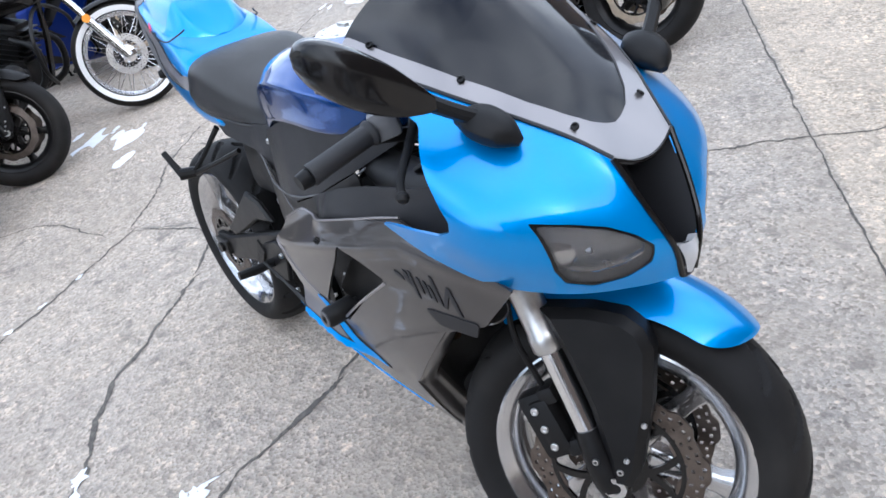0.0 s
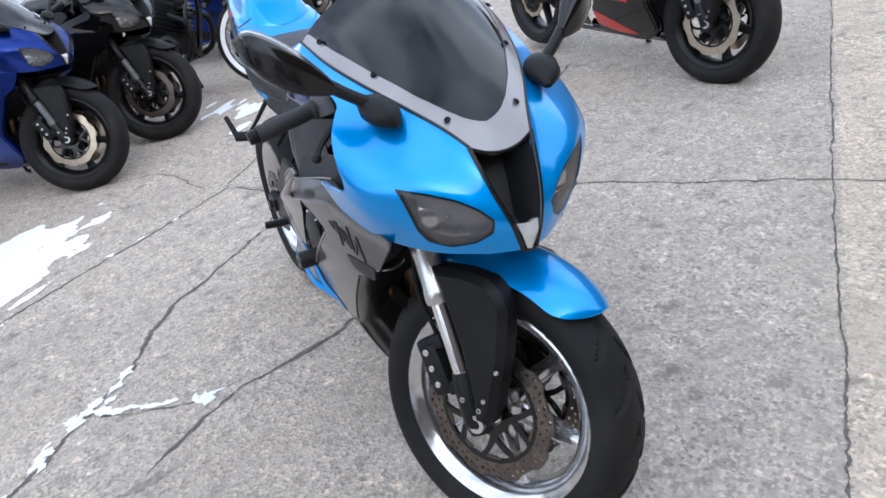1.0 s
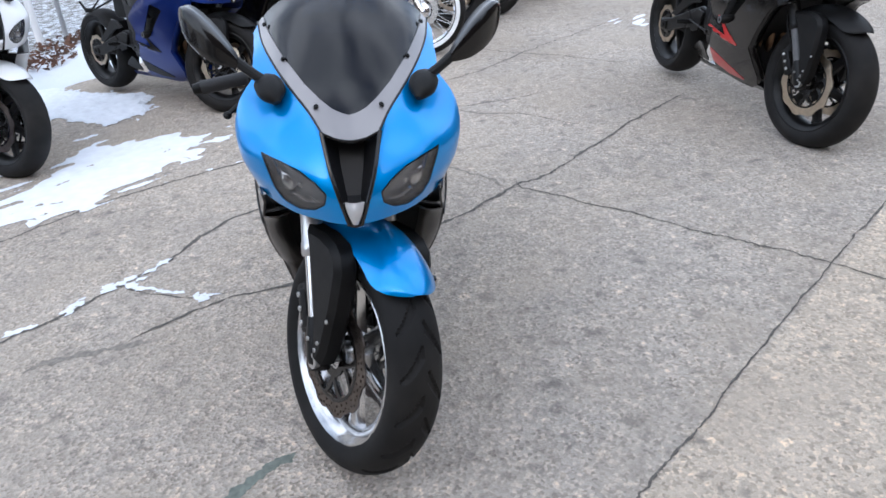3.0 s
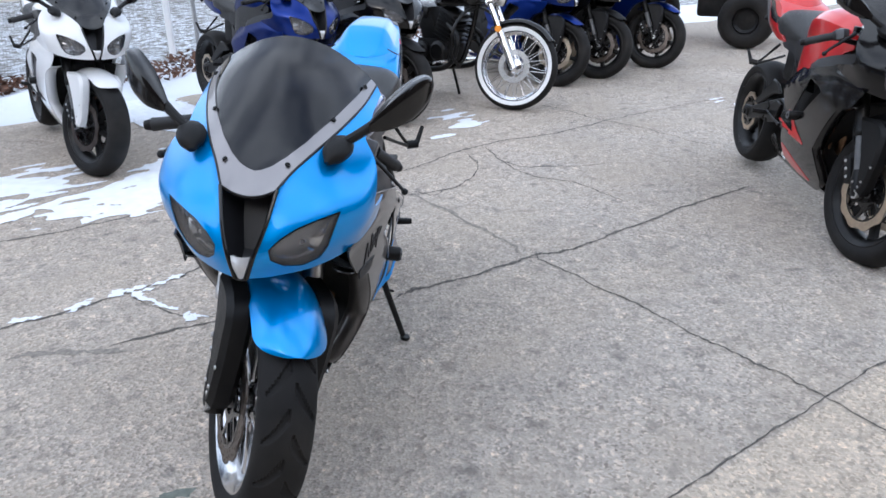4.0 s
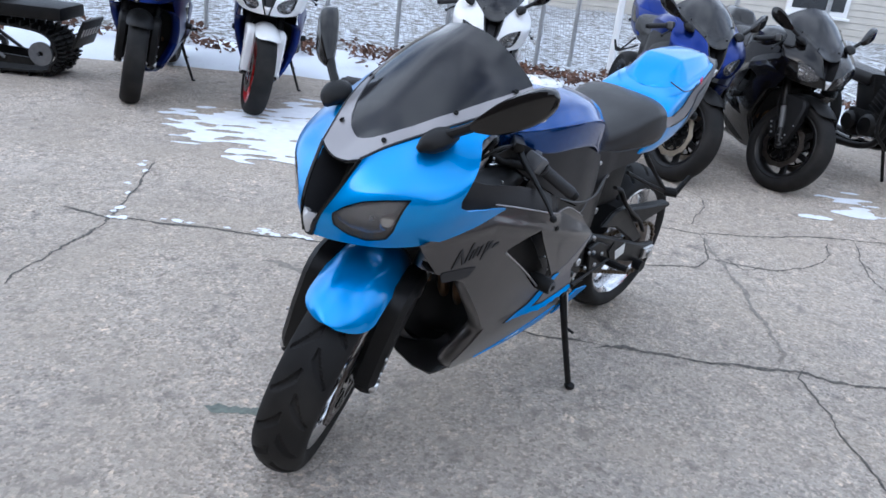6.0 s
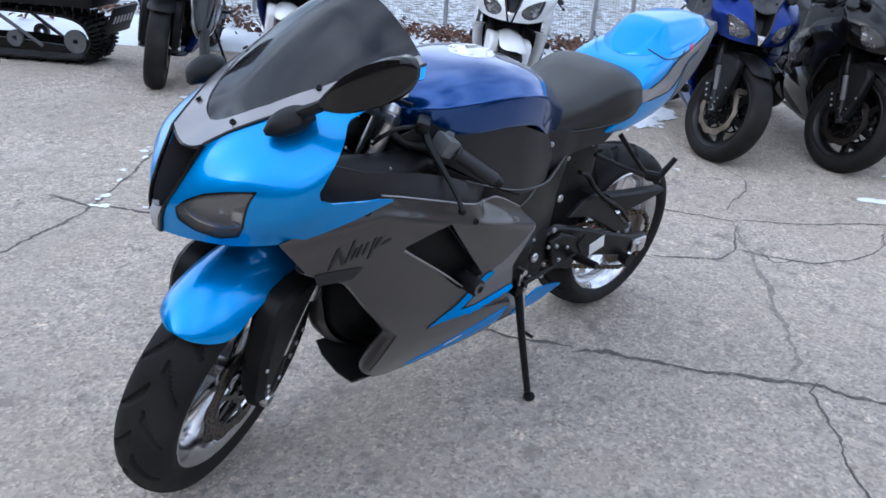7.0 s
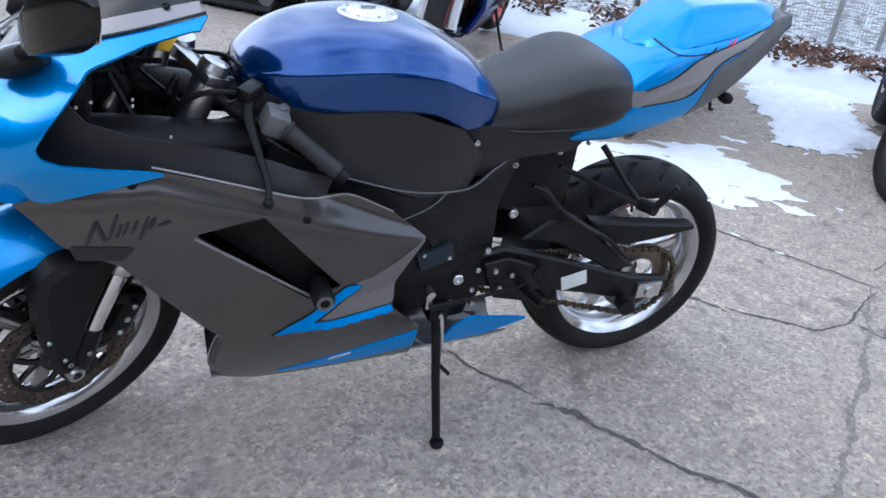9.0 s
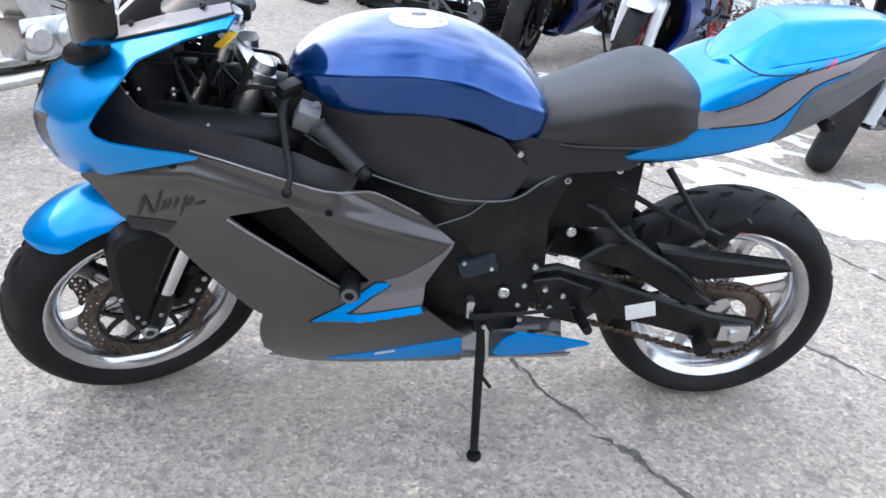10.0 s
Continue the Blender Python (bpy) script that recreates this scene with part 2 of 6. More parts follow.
def tube(path, r, n=10, smooth=0, flat=1.0):
    """A pipe along a path, with closed ends; r: one radius or one for each point."""
    P = np.asarray(path, float)
    R = np.full(len(P), r, float) if np.isscalar(r) else np.asarray(r, float)
    if smooth:
        both = cr(np.concatenate([P, R[:, None]], 1), smooth)
        P, R = both[:, :3], both[:, 3]
    T = np.gradient(P, axis=0)
    T /= np.maximum(np.linalg.norm(T, axis=1, keepdims=True), 1e-9)
    up = np.array([0, 0, 1.0]) if abs(T[0][2]) < 0.9 else np.array([0, 1.0, 0])
    rings = []
    side = np.cross(T[0], up)
    a = np.linspace(0, 2 * np.pi, n, endpoint=False)
    for p, t, rad in zip(P, T, R):
        side = side - (side @ t) * t
        side /= np.linalg.norm(side)
        top = np.cross(side, t)
        rings.append(p + rad * (np.cos(a)[:, None] * side + flat * np.sin(a)[:, None] * top))
    V, F = gridmesh(np.array(rings), wrap_v=True)
    m = len(P)
    F = [list(reversed(q)) for q in F]
    F += [list(range(n)), list(reversed(range((m - 1) * n, m * n)))]
    return V, F


def from_bm(bm):
    bm.verts.ensure_lookup_table()
    for i, v in enumerate(bm.verts):
        v.index = i
    out = np.array([v.co for v in bm.verts]), [[v.index for v in f.verts] for f in bm.faces]
    bm.free()
    return out


def box(size, at=(0, 0, 0), bevel=0.004, rot=(0, 0, 0), seg=2):
    bm = bmesh.new()
    bmesh.ops.create_cube(bm, size=1.0)
    bmesh.ops.scale(bm, vec=size, verts=bm.verts)
    if bevel:
        bmesh.ops.bevel(bm, geom=list(bm.edges), offset=min(bevel, 0.45 * min(size)), segments=seg, profile=0.6, affect="EDGES")
    return moved(from_bm(bm), pose(*at, *rot))


def prism(poly, y0, y1, bevel=0.003):
    """A plate cut to an (x, z) outline, from y0 to y1."""
    bm = bmesh.new()
    area = sum(a[0] * b[1] - b[0] * a[1] for a, b in zip(poly, list(poly[1:]) + [poly[0]]))
    pts = list(poly) if area < 0 else list(reversed(poly))
    lo, hi = min(y0, y1), max(y0, y1)
    top = [bm.verts.new((x, hi, z)) for x, z in pts]
    bot = [bm.verts.new((x, lo, z)) for x, z in pts]
    bm.faces.new(top)
    bm.faces.new(list(reversed(bot)))
    k = len(pts)
    for i in range(k):
        bm.faces.new((top[(i + 1) % k], top[i], bot[i], bot[(i + 1) % k]))
    bmesh.ops.recalc_face_normals(bm, faces=list(bm.faces))
    if bevel:
        rim = [e for e in bm.edges if abs(e.verts[0].co.y - e.verts[1].co.y) < 1e-6]
        bmesh.ops.bevel(bm, geom=rim, offset=bevel, segments=1, affect="EDGES")
    return from_bm(bm)


def bolt(at, r=0.006, h=0.005, side=1):
    """A socket screw head facing +y (side 1) or -y."""
    m = lathe([(0, 0), (r, 0), (r, h * 0.7), (r * 0.85, h), (r * 0.5, h), (r * 0.5, h * 0.4), (0, h * 0.4)], 12)
    if side > 0:
        m = flip(m)
    V = m[0].copy()
    V[:, 1] *= side
    return V + np.array(at), (m[1])


def part(name, mesh, material, parent=None, label="", m=None, sharp=35, smooth=True):
    """One mesh object, linked under a thing or a part."""
    V, F = mesh
    me = bpy.data.meshes.new(name)
    me.from_pydata([tuple(map(float, p)) for p in V], [], [tuple(q) for q in F])
    me.materials.append(material)
    me.validate()
    if smooth:
        me.shade_smooth()
        me.set_sharp_from_angle(angle=radians(sharp))
    ob = new(name, me)
    if parent:
        ob.parent = parent
    if m is not None:
        ob.matrix_local = m
    if label:
        ob["label"] = label
    return ob


def loft(rings, n_along, n_round, caps=True):
    """A closed body through closed rings of control points."""
    C = np.array([cr(np.asarray(r, float), n_round, closed=True) for r in rings])
    P = cr(C, n_along)
    V, F = gridmesh(P, wrap_v=True)
    if caps:
        F = F + [list(reversed(range(n_round))), list(range((n_along - 1) * n_round, n_along * n_round))]
    return V, F


def facing(mesh, way):
    """Turns a sheet so that its front looks along a direction."""
    N = normals(np.asarray(mesh[0], float), mesh[1]).mean(0)
    return mesh if N @ np.asarray(way, float) > 0 else flip(mesh)


def outward(mesh):
    V = np.asarray(mesh[0], float)
    return mesh if (normals(V, mesh[1]) * (V - V.mean(0))).sum() > 0 else flip(mesh)


# ---- wheels ----
def tyre_mesh(R, half, bead, n=96, grooves=0, across=26):
    ctrl = [(bead, half * 0.72), (bead + 0.014, half * 0.88), (bead + (R - bead) * 0.42, half), (bead + (R - bead) * 0.68, half * 0.92),
            (bead + (R - bead) * 0.88, half * 0.62), (bead + (R - bead) * 0.975, half * 0.3), (R, 0)]
    ctrl = ctrl + [(r, -y) for r, y in reversed(ctrl[:-1])]
    prof = cr(ctrl, across)
    V, F = lathe(prof, n)
    if grooves:
        V = V.copy()
        rad = np.hypot(V[:, 0], V[:, 2])
        ang = np.arctan2(V[:, 2], V[:, 0]) / (2 * np.pi) * grooves
        ay = np.abs(V[:, 1]) / half
        side = (V[:, 1] > 0) * 0.5
        ph = np.mod(ang + side + ay * 1.05 - 0.25 * ay ** 2, 1.0)
        wide = 0.13 * np.clip(1.15 - ay, 0.35, 1)
        deep = np.clip(1.25 - np.abs(ph - 0.5) / wide, 0, 1) * ((ay > 0.05) & (ay < 0.80))
        cut = 0.0075 * np.minimum(1, deep * 3)
        V[:, 0] *= 1 - cut / rad
        V[:, 2] *= 1 - cut / rad
    return outward((V, F))


def rim_mesh(bead, half, n=72):
    prof = [(bead + 0.012, half * 0.80), (bead + 0.012, half * 0.72), (bead - 0.004, half * 0.66), (bead - 0.012, half * 0.5), (bead - 0.022, half * 0.25),
            (bead - 0.024, 0), (bead - 0.022, -half * 0.25), (bead - 0.012, -half * 0.5), (bead - 0.004, -half * 0.66), (bead + 0.012, -half * 0.72), (bead + 0.012, -half * 0.80),
            (bead + 0.004, -half * 0.84), (bead - 0.008, -half * 0.74), (bead - 0.026, -half * 0.5), (bead - 0.034, 0), (bead - 0.026, half * 0.5), (bead - 0.008, half * 0.74), (bead + 0.004, half * 0.84)]
    return outward(lathe(prof, n, closed=True))


def spoke_mesh(r0, r1, w0, w1, th):
    ring = []
    for r, w, t in ((r0, w0, th * 1.2), (r0 + 0.3 * (r1 - r0), (w0 + w1) / 2 * 0.9, th), (r0 + 0.8 * (r1 - r0), w1, th * 0.85), (r1, w1 * 1.5, th)):
        ring.append([(r, t / 2, w * 0.30), (r, t / 2 * 0.75, w / 2), (r, -t / 2 * 0.75, w / 2), (r, -t / 2, w * 0.30), (r, -t / 2, -w * 0.30), (r, -t / 2 * 0.75, -w / 2), (r, t / 2 * 0.75, -w / 2), (r, t / 2, -w * 0.30)])
    V, F = gridmesh(np.array(ring), wrap_v=True)
    return outward((V, F))


def disc_mesh(r0, r1, y, th, waves=10, holes=True, n=240):
    """A brake rotor with a wavy rim and drilled holes."""
    rings = 9 if holes else 2
    a = np.linspace(0, 2 * np.pi, n, endpoint=False)
    wave = 1 + 0.028 * np.sign(np.sin(waves * a)) * np.minimum(1, np.abs(np.sin(waves * a)) * 2.2) if waves else np.ones(n)
    P = []
    for k in range(rings):
        s = k / (rings - 1)
        r = (r0 + s * (r1 - r0)) * (1 + (wave - 1) * (s if s > 0.5 else 1 - s))
        P.append(np.stack([r * np.cos(a), np.full(n, y + th / 2), r * np.sin(a)], -1))
    V, F = gridmesh(np.array(P), wrap_v=True)
    if holes:
        keep = []
        for i, q in enumerate(F):
            row, col = divmod(i, n)
            if row in (1, 3, 5, 6) and (col + {1: 0, 3: 3, 5: 6, 6: 2}[row]) % 8 < 2:
                continue
            keep.append(q)
        F = keep
    return solid(facing((V, F), (0, 1, 0)), th)


def ring_mesh(r0, r1, y0, y1, n=40):
    return outward(lathe([(r0, y0), (r1, y0), (r1, y1), (r0, y1)], n, closed=True))


def carrier_mesh(r0, r1, y, th, arms=5, fine=True):
    """The disc's inner spider: a hub ring with slanted, forked arms."""
    n, m_ = (200, 18) if fine else (60, 6)
    a = np.linspace(0, 2 * np.pi, n, endpoint=False)
    rr = np.linspace(r0 * 0.7, r1, m_)
    R_, A_ = np.meshgrid(rr, a, indexing="ij")
    mesh = facing(gridmesh(np.stack([R_ * np.cos(A_), np.full_like(R_, y), R_ * np.sin(A_)], -1), wrap_v=True), (0, 1, 0))
    s = (R_ - r0) / (r1 - r0)
    val = np.maximum(r0 * 1.08 - R_, R_ - (r1 - 0.008))
    for lean in (0.42, -0.42):
        d = np.abs(np.mod(A_ - lean * s + np.pi / arms, 2 * np.pi / arms) - np.pi / arms) * R_
        val = np.maximum(val, 0.0065 - d)
    return solid(clip(mesh, val.ravel()), th)


def wheel(parent, name, R, half, bead, c, m, q=1.0, discs=((0.066, 1), (-0.066, -1)), rd=0.150, spokes=6, grooves=17, rear=False):
    w = part(name, rim_mesh(bead, half, int(72 * q) // 2 * 2), c["rim"], parent, "", m)
    n = 36 * grooves if q > 0.7 else 72
    part("tyre", tyre_mesh(R, half, bead, n, grooves if q > 0.7 else 0, 52 if q > 0.7 else 16), RUBBER, w, "black treaded rubber tyre")
    hub = outward(lathe([(0.0, 0.062), (0.030, 0.062), (0.034, 0.052), (0.034, 0.03), (0.05, 0.02), (0.05, -0.02), (0.034, -0.03), (0.034, -0.052), (0.03, -0.062), (0, -0.062)], 32))
    part("hub", hub, c["rim"], w)
    sp = spoke_mesh(0.045, bead - 0.022, 0.050, 0.036, 0.034 if not rear else 0.040)
    for k in range(spokes):
        part("spoke", moved(sp, Matrix.Rotation(2 * math.pi * (k + 0.2) / spokes, 4, "Y")), c["rim"], w)
    for y, s in discs:
        part("brake_disc", disc_mesh(rd * 0.70, rd, y, 0.005, 10, q > 0.7, 240 if q > 0.7 else 80), c["disc"], w, "drilled wavy steel brake disc")
        part("disc_carrier", carrier_mesh(0.050, rd * 0.77, y + 0.0035, 0.007, 5, q > 0.7), BLACKG, w, "black disc carrier")
    part("valve", tube([(0.0, 0.0, bead - 0.03), (0.0, 0.012, bead - 0.065)], 0.004, 6), BLACKP, w)
    return w


# ---- the sports motorcycle, x ahead, y to its left, z up, at its rear wheel's contact ----
AXLE_F, AXLE_R = (1.408, -0.026, 0.280), (0.0, -0.028, 0.318)
RAKE = 25.0


def steering(deg):
    """The turn of the front end about the raked steering axis."""
    ax = Vector((-math.sin(radians(RAKE)), 0, math.cos(radians(RAKE))))
    p = Matrix.Translation((1.515, 0, 0))
    return p @ Matrix.Rotation(radians(deg), 4, ax) @ p.inverted()


WZ = ([0.12, 0.16, 0.20, 0.26, 0.30, 0.38, 0.48, 0.58, 0.68, 0.76, 0.82], [0.055, 0.090, 0.118, 0.152, 0.173, 0.206, 0.232, 0.246, 0.254, 0.242, 0.225])
WX = ([0.30, 0.45, 0.60, 0.75, 0.90, 1.05, 1.15, 1.25, 1.33, 1.42], [0.62, 0.80, 0.92, 0.98, 1.0, 0.995, 0.975, 0.935, 0.88, 0.76])


def side_y(x, z):
    """How far the side fairing stands out."""
    zz = np.linspace(0.1, 0.84, 90)
    k = np.interp(zz, *WZ)
    k = np.convolve(np.pad(k, 6, mode="edge"), np.ones(13) / 13, "valid")
    xx = np.linspace(0.28, 1.45, 100)
    l = np.interp(xx, *WX)
    l = np.convolve(np.pad(l, 6, mode="edge"), np.ones(13) / 13, "valid")
    y = np.interp(z, zz, k) * np.interp(x, xx, l)
    crease = 0.012 * np.exp(-((z - (0.735 - 0.28 * (1.19 - x) * (x < 1.19) - 0.1 * (x - 1.19) * (x > 1.19)) ) / 0.018) ** 2)
    y = y + crease * 0.6
    # the panel behind the duct rolls over towards its upper rear edge
    d = ((0.93 - x) * 0.114 - (0.715 - z) * 0.244) / -0.2693
    y = y - 0.013 * np.clip(1 - d / 0.050, 0, 1.2) ** 2 * np.clip((0.95 - x) / 0.05, 0, 1) * (z > 0.5)
    # the blade stands proud along its lower edge
    e = ((x - 0.742) * 0.064 + (z - 0.433) * 0.245) / 0.2532
    return y + 0.028 * np.clip(1 - e / 0.055, 0, 1) * np.clip((e + 0.012) / 0.012, 0, 1) * np.clip((0.95 - x) / 0.08, 0, 1)


def side_panel(poly, lift=0.0, thick=0.004, step=0.009, holes=(), grow=0.0):
    """A fairing panel of an (x, z) outline, laid on the left side."""
    P = np.asarray(poly, float)
    lo, hi = P.min(0) - 0.012, P.max(0) + 0.012
    xs, zs = np.arange(lo[0], hi[0] + step, step), np.arange(lo[1], hi[1] + step, step)
    X, Z = np.meshgrid(xs, zs, indexing="ij")
    G = np.stack([X, side_y(X, Z), Z], -1)
    mesh = facing(gridmesh(G), (0, 1, 0))
    val = inside(mesh[0][:, [0, 2]], poly) + grow
    for h in holes:
        val = np.minimum(val, -inside(mesh[0][:, [0, 2]], h))
    return solid(clip(mesh, val), thick, lift)


SIDE = [(1.410, 0.712), (1.30, 0.748), (1.192, 0.776), (1.05, 0.744), (0.912, 0.712), (0.848, 0.710), (0.76, 0.662), (0.686, 0.601), (0.717, 0.552), (0.742, 0.50), (0.745, 0.445),
        (0.739, 0.421), (0.647, 0.316), (0.635, 0.180), (0.913, 0.158), (1.005, 0.162), (1.070, 0.192), (1.103, 0.245), (1.094, 0.33), (1.082, 0.385), (1.106, 0.405), (1.255, 0.590), (1.30, 0.610), (1.345, 0.630)]
DUCT = [(1.130, 0.654), (1.069, 0.670), (1.012, 0.688), (0.93, 0.590), (0.855, 0.503), (0.920, 0.476)]
BLADE = [(0.987, 0.369), (0.910, 0.434), (0.843, 0.501), (0.808, 0.501), (0.911, 0.408), (0.748, 0.448), (0.739, 0.421), (0.863, 0.389)]
SWOOSH = [(0.968, 0.186), (0.84, 0.238), (0.745, 0.274), (0.648, 0.305), (0.642, 0.226), (0.80, 0.190)]
TAILWEDGE = [(0.565, 0.225), (0.548, 0.285), (0.512, 0.312), (0.40, 0.272), (0.312, 0.235), (0.437, 0.206), (0.55, 0.204)]


BLADEFACE = [(0.835, 0.506), (0.790, 0.520), (0.735, 0.560), (0.692, 0.602), (0.690, 0.596), (0.716, 0.550), (0.741, 0.50), (0.744, 0.452), (0.895, 0.416), (0.806, 0.498)]


def sport_bike(name, c, q=1.0, steer=26.0, stand=True):
    hi = q > 0.7
    step = 0.008 if hi else 0.02
    bike = new(name)
    S = steering(steer)

    def both(n, mesh, material, label="", parent=None):
        part(n, mesh, material, parent or bike, label)
        part(n, mirror(mesh), material, parent or bike, label)

    # wheels
    fm = S @ Matrix.Translation(AXLE_F)
    wheel(bike, "front_wheel", 0.302, 0.067, 0.216, c, fm, q)
    wheel(bike, "rear_wheel", 0.293, 0.086, 0.212, c, Matrix.Translation(AXLE_R), q, discs=((-0.085, -1),), rd=0.110, rear=True)

    # fork
    a = np.array((-math.sin(radians(RAKE)), 0, math.cos(radians(RAKE))))
    ax = np.array(AXLE_F)
    fork = part("fork", tube([ax + (0.012, -0.118, 0), ax + (0.012, 0.118, 0)], 0.012, 14), ALU, bike, "", S)
    for s in (1, -1):
        p = ax + (0.0, s * 0.105, 0.0)
        part("lower_leg", tube([p - a * 0.03, p + a * 0.0, p + a * 0.06, p + a * 0.10], [0.024, 0.030, 0.028, 0.023], 18), FRAMEB, fork, "black axle clamp of the fork leg")
        part("stanchion", tube([p + a * 0.05, p + a * 0.30], 0.0205, 20), c.get("stanchion", CHROME), fork, "chrome fork stanchion")
        part("fork_tube", tube([p + a * 0.245, p + a * 0.250, p + a * 0.275, p + a * 0.28, p + a * 0.34, p + a * 0.345, p + a * 0.70], [0.025, 0.0285, 0.0285, 0.0265, 0.0265, 0.0275, 0.0275], 20), c.get("fork", ALU), fork, "silver upper fork tube")
        part("fork_cap", tube([p + a * 0.70, p + a * 0.715, p + a * 0.718], [0.028, 0.024, 0.014], 16), ALU, fork)
        part("axle_nut", outward(lathe([(0.010, 0.012), (0.017, 0.012), (0.019, 0.006), (0.019, -0.004), (0.010, -0.004)], 18, closed=True)), ALU, fork, "", Matrix.Translation(tuple(ax + (0.012, s * 0.128, 0))))
        for k, (du, dv) in enumerate(((0.02, 0.035), (-0.02, 0.045))):
            part("pinch_bolt", bolt(tuple(ax + (du, s * 0.130, dv)), 0.006, 0.006, s), ALU, fork)
        # radial caliper behind the leg
        cal = join(box((0.060, 0.042, 0.125), (0, 0, 0), 0.012), box((0.040, 0.058, 0.10), (0.008, 0, 0), 0.012), box((0.030, 0.05, 0.03), (0.03, 0, 0.05), 0.006), box((0.030, 0.05, 0.03), (0.03, 0, -0.05), 0.006))
        cm = Matrix.Translation(tuple(ax + (-0.112, s * 0.085, 0.075))) @ Matrix.Rotation(radians(-30), 4, "Y")
        part("caliper", moved(cal, cm), BLACKP, fork, "black radial brake caliper")
        for dz in (-0.035, 0.0, 0.035):
            part("caliper_bolt", moved(bolt((0, s * 0.029, dz), 0.007, 0.004, s), cm), ALU, fork)
        hose = [ax + (-0.125, s * 0.085, 0.14), ax + (-0.17, s * 0.10, 0.24), ax + (-0.19, s * 0.09, 0.36), ax + (-0.22, s * 0.05, 0.46)]
        part("brake_hose", tube(hose, 0.0055, 8, smooth=14), BLACKP, fork, "black brake hose")
    # triple clamps, dash, bars
    top = ax + a * 0.685
    part("top_clamp", join(box((0.055, 0.27, 0.022), tuple(top + (0.0, 0, 0)), 0.008, (0, -RAKE, 0)), tube([top + (-0.01, 0, -0.02), top + (-0.012, 0, 0.02)], 0.022, 16)), ALU, fork, "silver cast top clamp with steering nut")
    part("lower_clamp", box((0.07, 0.26, 0.04), tuple(ax + a * 0.47), 0.01, (0, -RAKE, 0)), FRAMEB, fork)
    bars = part("handlebar", tube([top + (0.0, 0.10, -0.03), top + (-0.02, 0.16, -0.05), (1.055, 0.25, 0.862), (1.010, 0.335, 0.820)], 0.0115, 12), FRAMEB, bike, "", S)
    for s in (1, -1):
        def sy(*pts):
            return [np.array((x, s * y, z)) for x, y, z in pts]
        if s < 0:
            part("clip_on", tube(sy(tuple(top + (0.0, 0.10, -0.03)), tuple(top + (-0.02, 0.16, -0.05)), (1.055, 0.25, 0.862), (1.010, 0.335, 0.820)), 0.0115, 12), FRAMEB, bars)
        g = sy((1.062, 0.235, 0.868), (1.012, 0.332, 0.822))
        u = (g[1] - g[0]) / np.linalg.norm(g[1] - g[0])
        part("grip", tube([g[0], g[0] + u * 0.004, g[0] + u * 0.01, g[0] + u * 0.10, g[1]], [0.021, 0.021, 0.0165, 0.0165, 0.0175], 16), GRIPM, bars, "black rubber grip")
        part("bar_end", tube([g[1], g[1] + u * 0.004, g[1] + u * 0.02], [0.013, 0.0145, 0.012], 14), BLACKP, bars)
        part("switch_box", join(box((0.045, 0.05, 0.045), tuple(g[0] - u * 0.026), 0.01, (0, -20, -28 * s)), box((0.02, 0.018, 0.02), tuple(g[0] - u * 0.03 + (-0.02, 0, 0.012)), 0.004)), mat_grey_plastic, bars, "grey switch housing")
        lv = sy((1.075, 0.150, 0.905), (1.110, 0.185, 0.885), (1.125, 0.24, 0.850), (1.135, 0.29, 0.815), (1.152, 0.318, 0.796))
        part("lever", tube(lv, [0.009, 0.010, 0.0075, 0.0065, 0.006], 8, smooth=16, flat=0.7), BLACKP, bars, "black hand lever")
        part("lever_ball", tube([lv[-1] + (0, 0, 0.009), lv[-1] + (0, 0, 0.006), lv[-1], lv[-1] - (0, 0, 0.006), lv[-1] - (0, 0, 0.009)], [0.003, 0.008, 0.0105, 0.008, 0.003], 10), BLACKP, bars)
        part("lever_perch", box((0.05, 0.03, 0.03), (1.085, s * 0.155, 0.905), 0.008, (0, 0, 20 * s)), FRAMEB, bars)
        part("cable", tube(sy((1.09, 0.15, 0.90), (1.16, 0.12, 0.90), (1.19, 0.08, 0.84), (1.15, 0.05, 0.74)), 0.005, 6, smooth=12), BLACKP, bars)
    part("ignition_lock", tube([top + (0.045, 0, -0.02), top + (0.030, 0, 0.022)], [0.022, 0.019], 16), ALU, fork)
    if hi:
        part("reservoir", outward(lathe([(0, 0.02), (0.022, 0.02), (0.024, 0.014), (0.022, -0.03), (0, -0.03)], 18)), mat_grey_plastic, bars, "brake fluid reservoir", Matrix.Translation((1.13, -0.13, 0.955)) @ Matrix.Rotation(radians(90), 4, "X"))
        part("key_tag", box((0.05, 0.022, 0.003), tuple(top + (0.045, 0.045, 0.045)), 0.001, (10, 12, 35)), YELLOW, bike, "yellow paper key tag", S)

    # front fender, black side plates
    C = []
    for k in range(41):
        u = (k / 40) ** 1.7
        p_, r_ = radians(51 + 79 * u), 0.322 + 0.020 * u ** 0.7
        nose = min((u + 0.004) / 0.20, 1.0)
        w_ = 0.087 * (1 - (1 - nose) ** 2.4) ** 0.5 * (1 - 0.12 * max(u - 0.6, 0) / 0.4)
        row = []
        for an in np.radians(np.linspace(-78, 78, 25)):
            r2 = r_ - 0.052 * (w_ / 0.087) ** 1.5 * abs(math.sin(an)) ** 2.5
            row.append((ax[0] + r2 * math.cos(p_), ax[1] + w_ * math.sin(an) / math.sin(radians(78)), ax[2] + 0.010 + r2 * math.sin(p_)))
        C.append(row)
    fender = part("front_fender", solid(facing(gridmesh(np.array(C) if hi else np.array(C)[::2, ::2]), (0.3, 0, 1)), 0.004), c["fender"], bike, "", S)
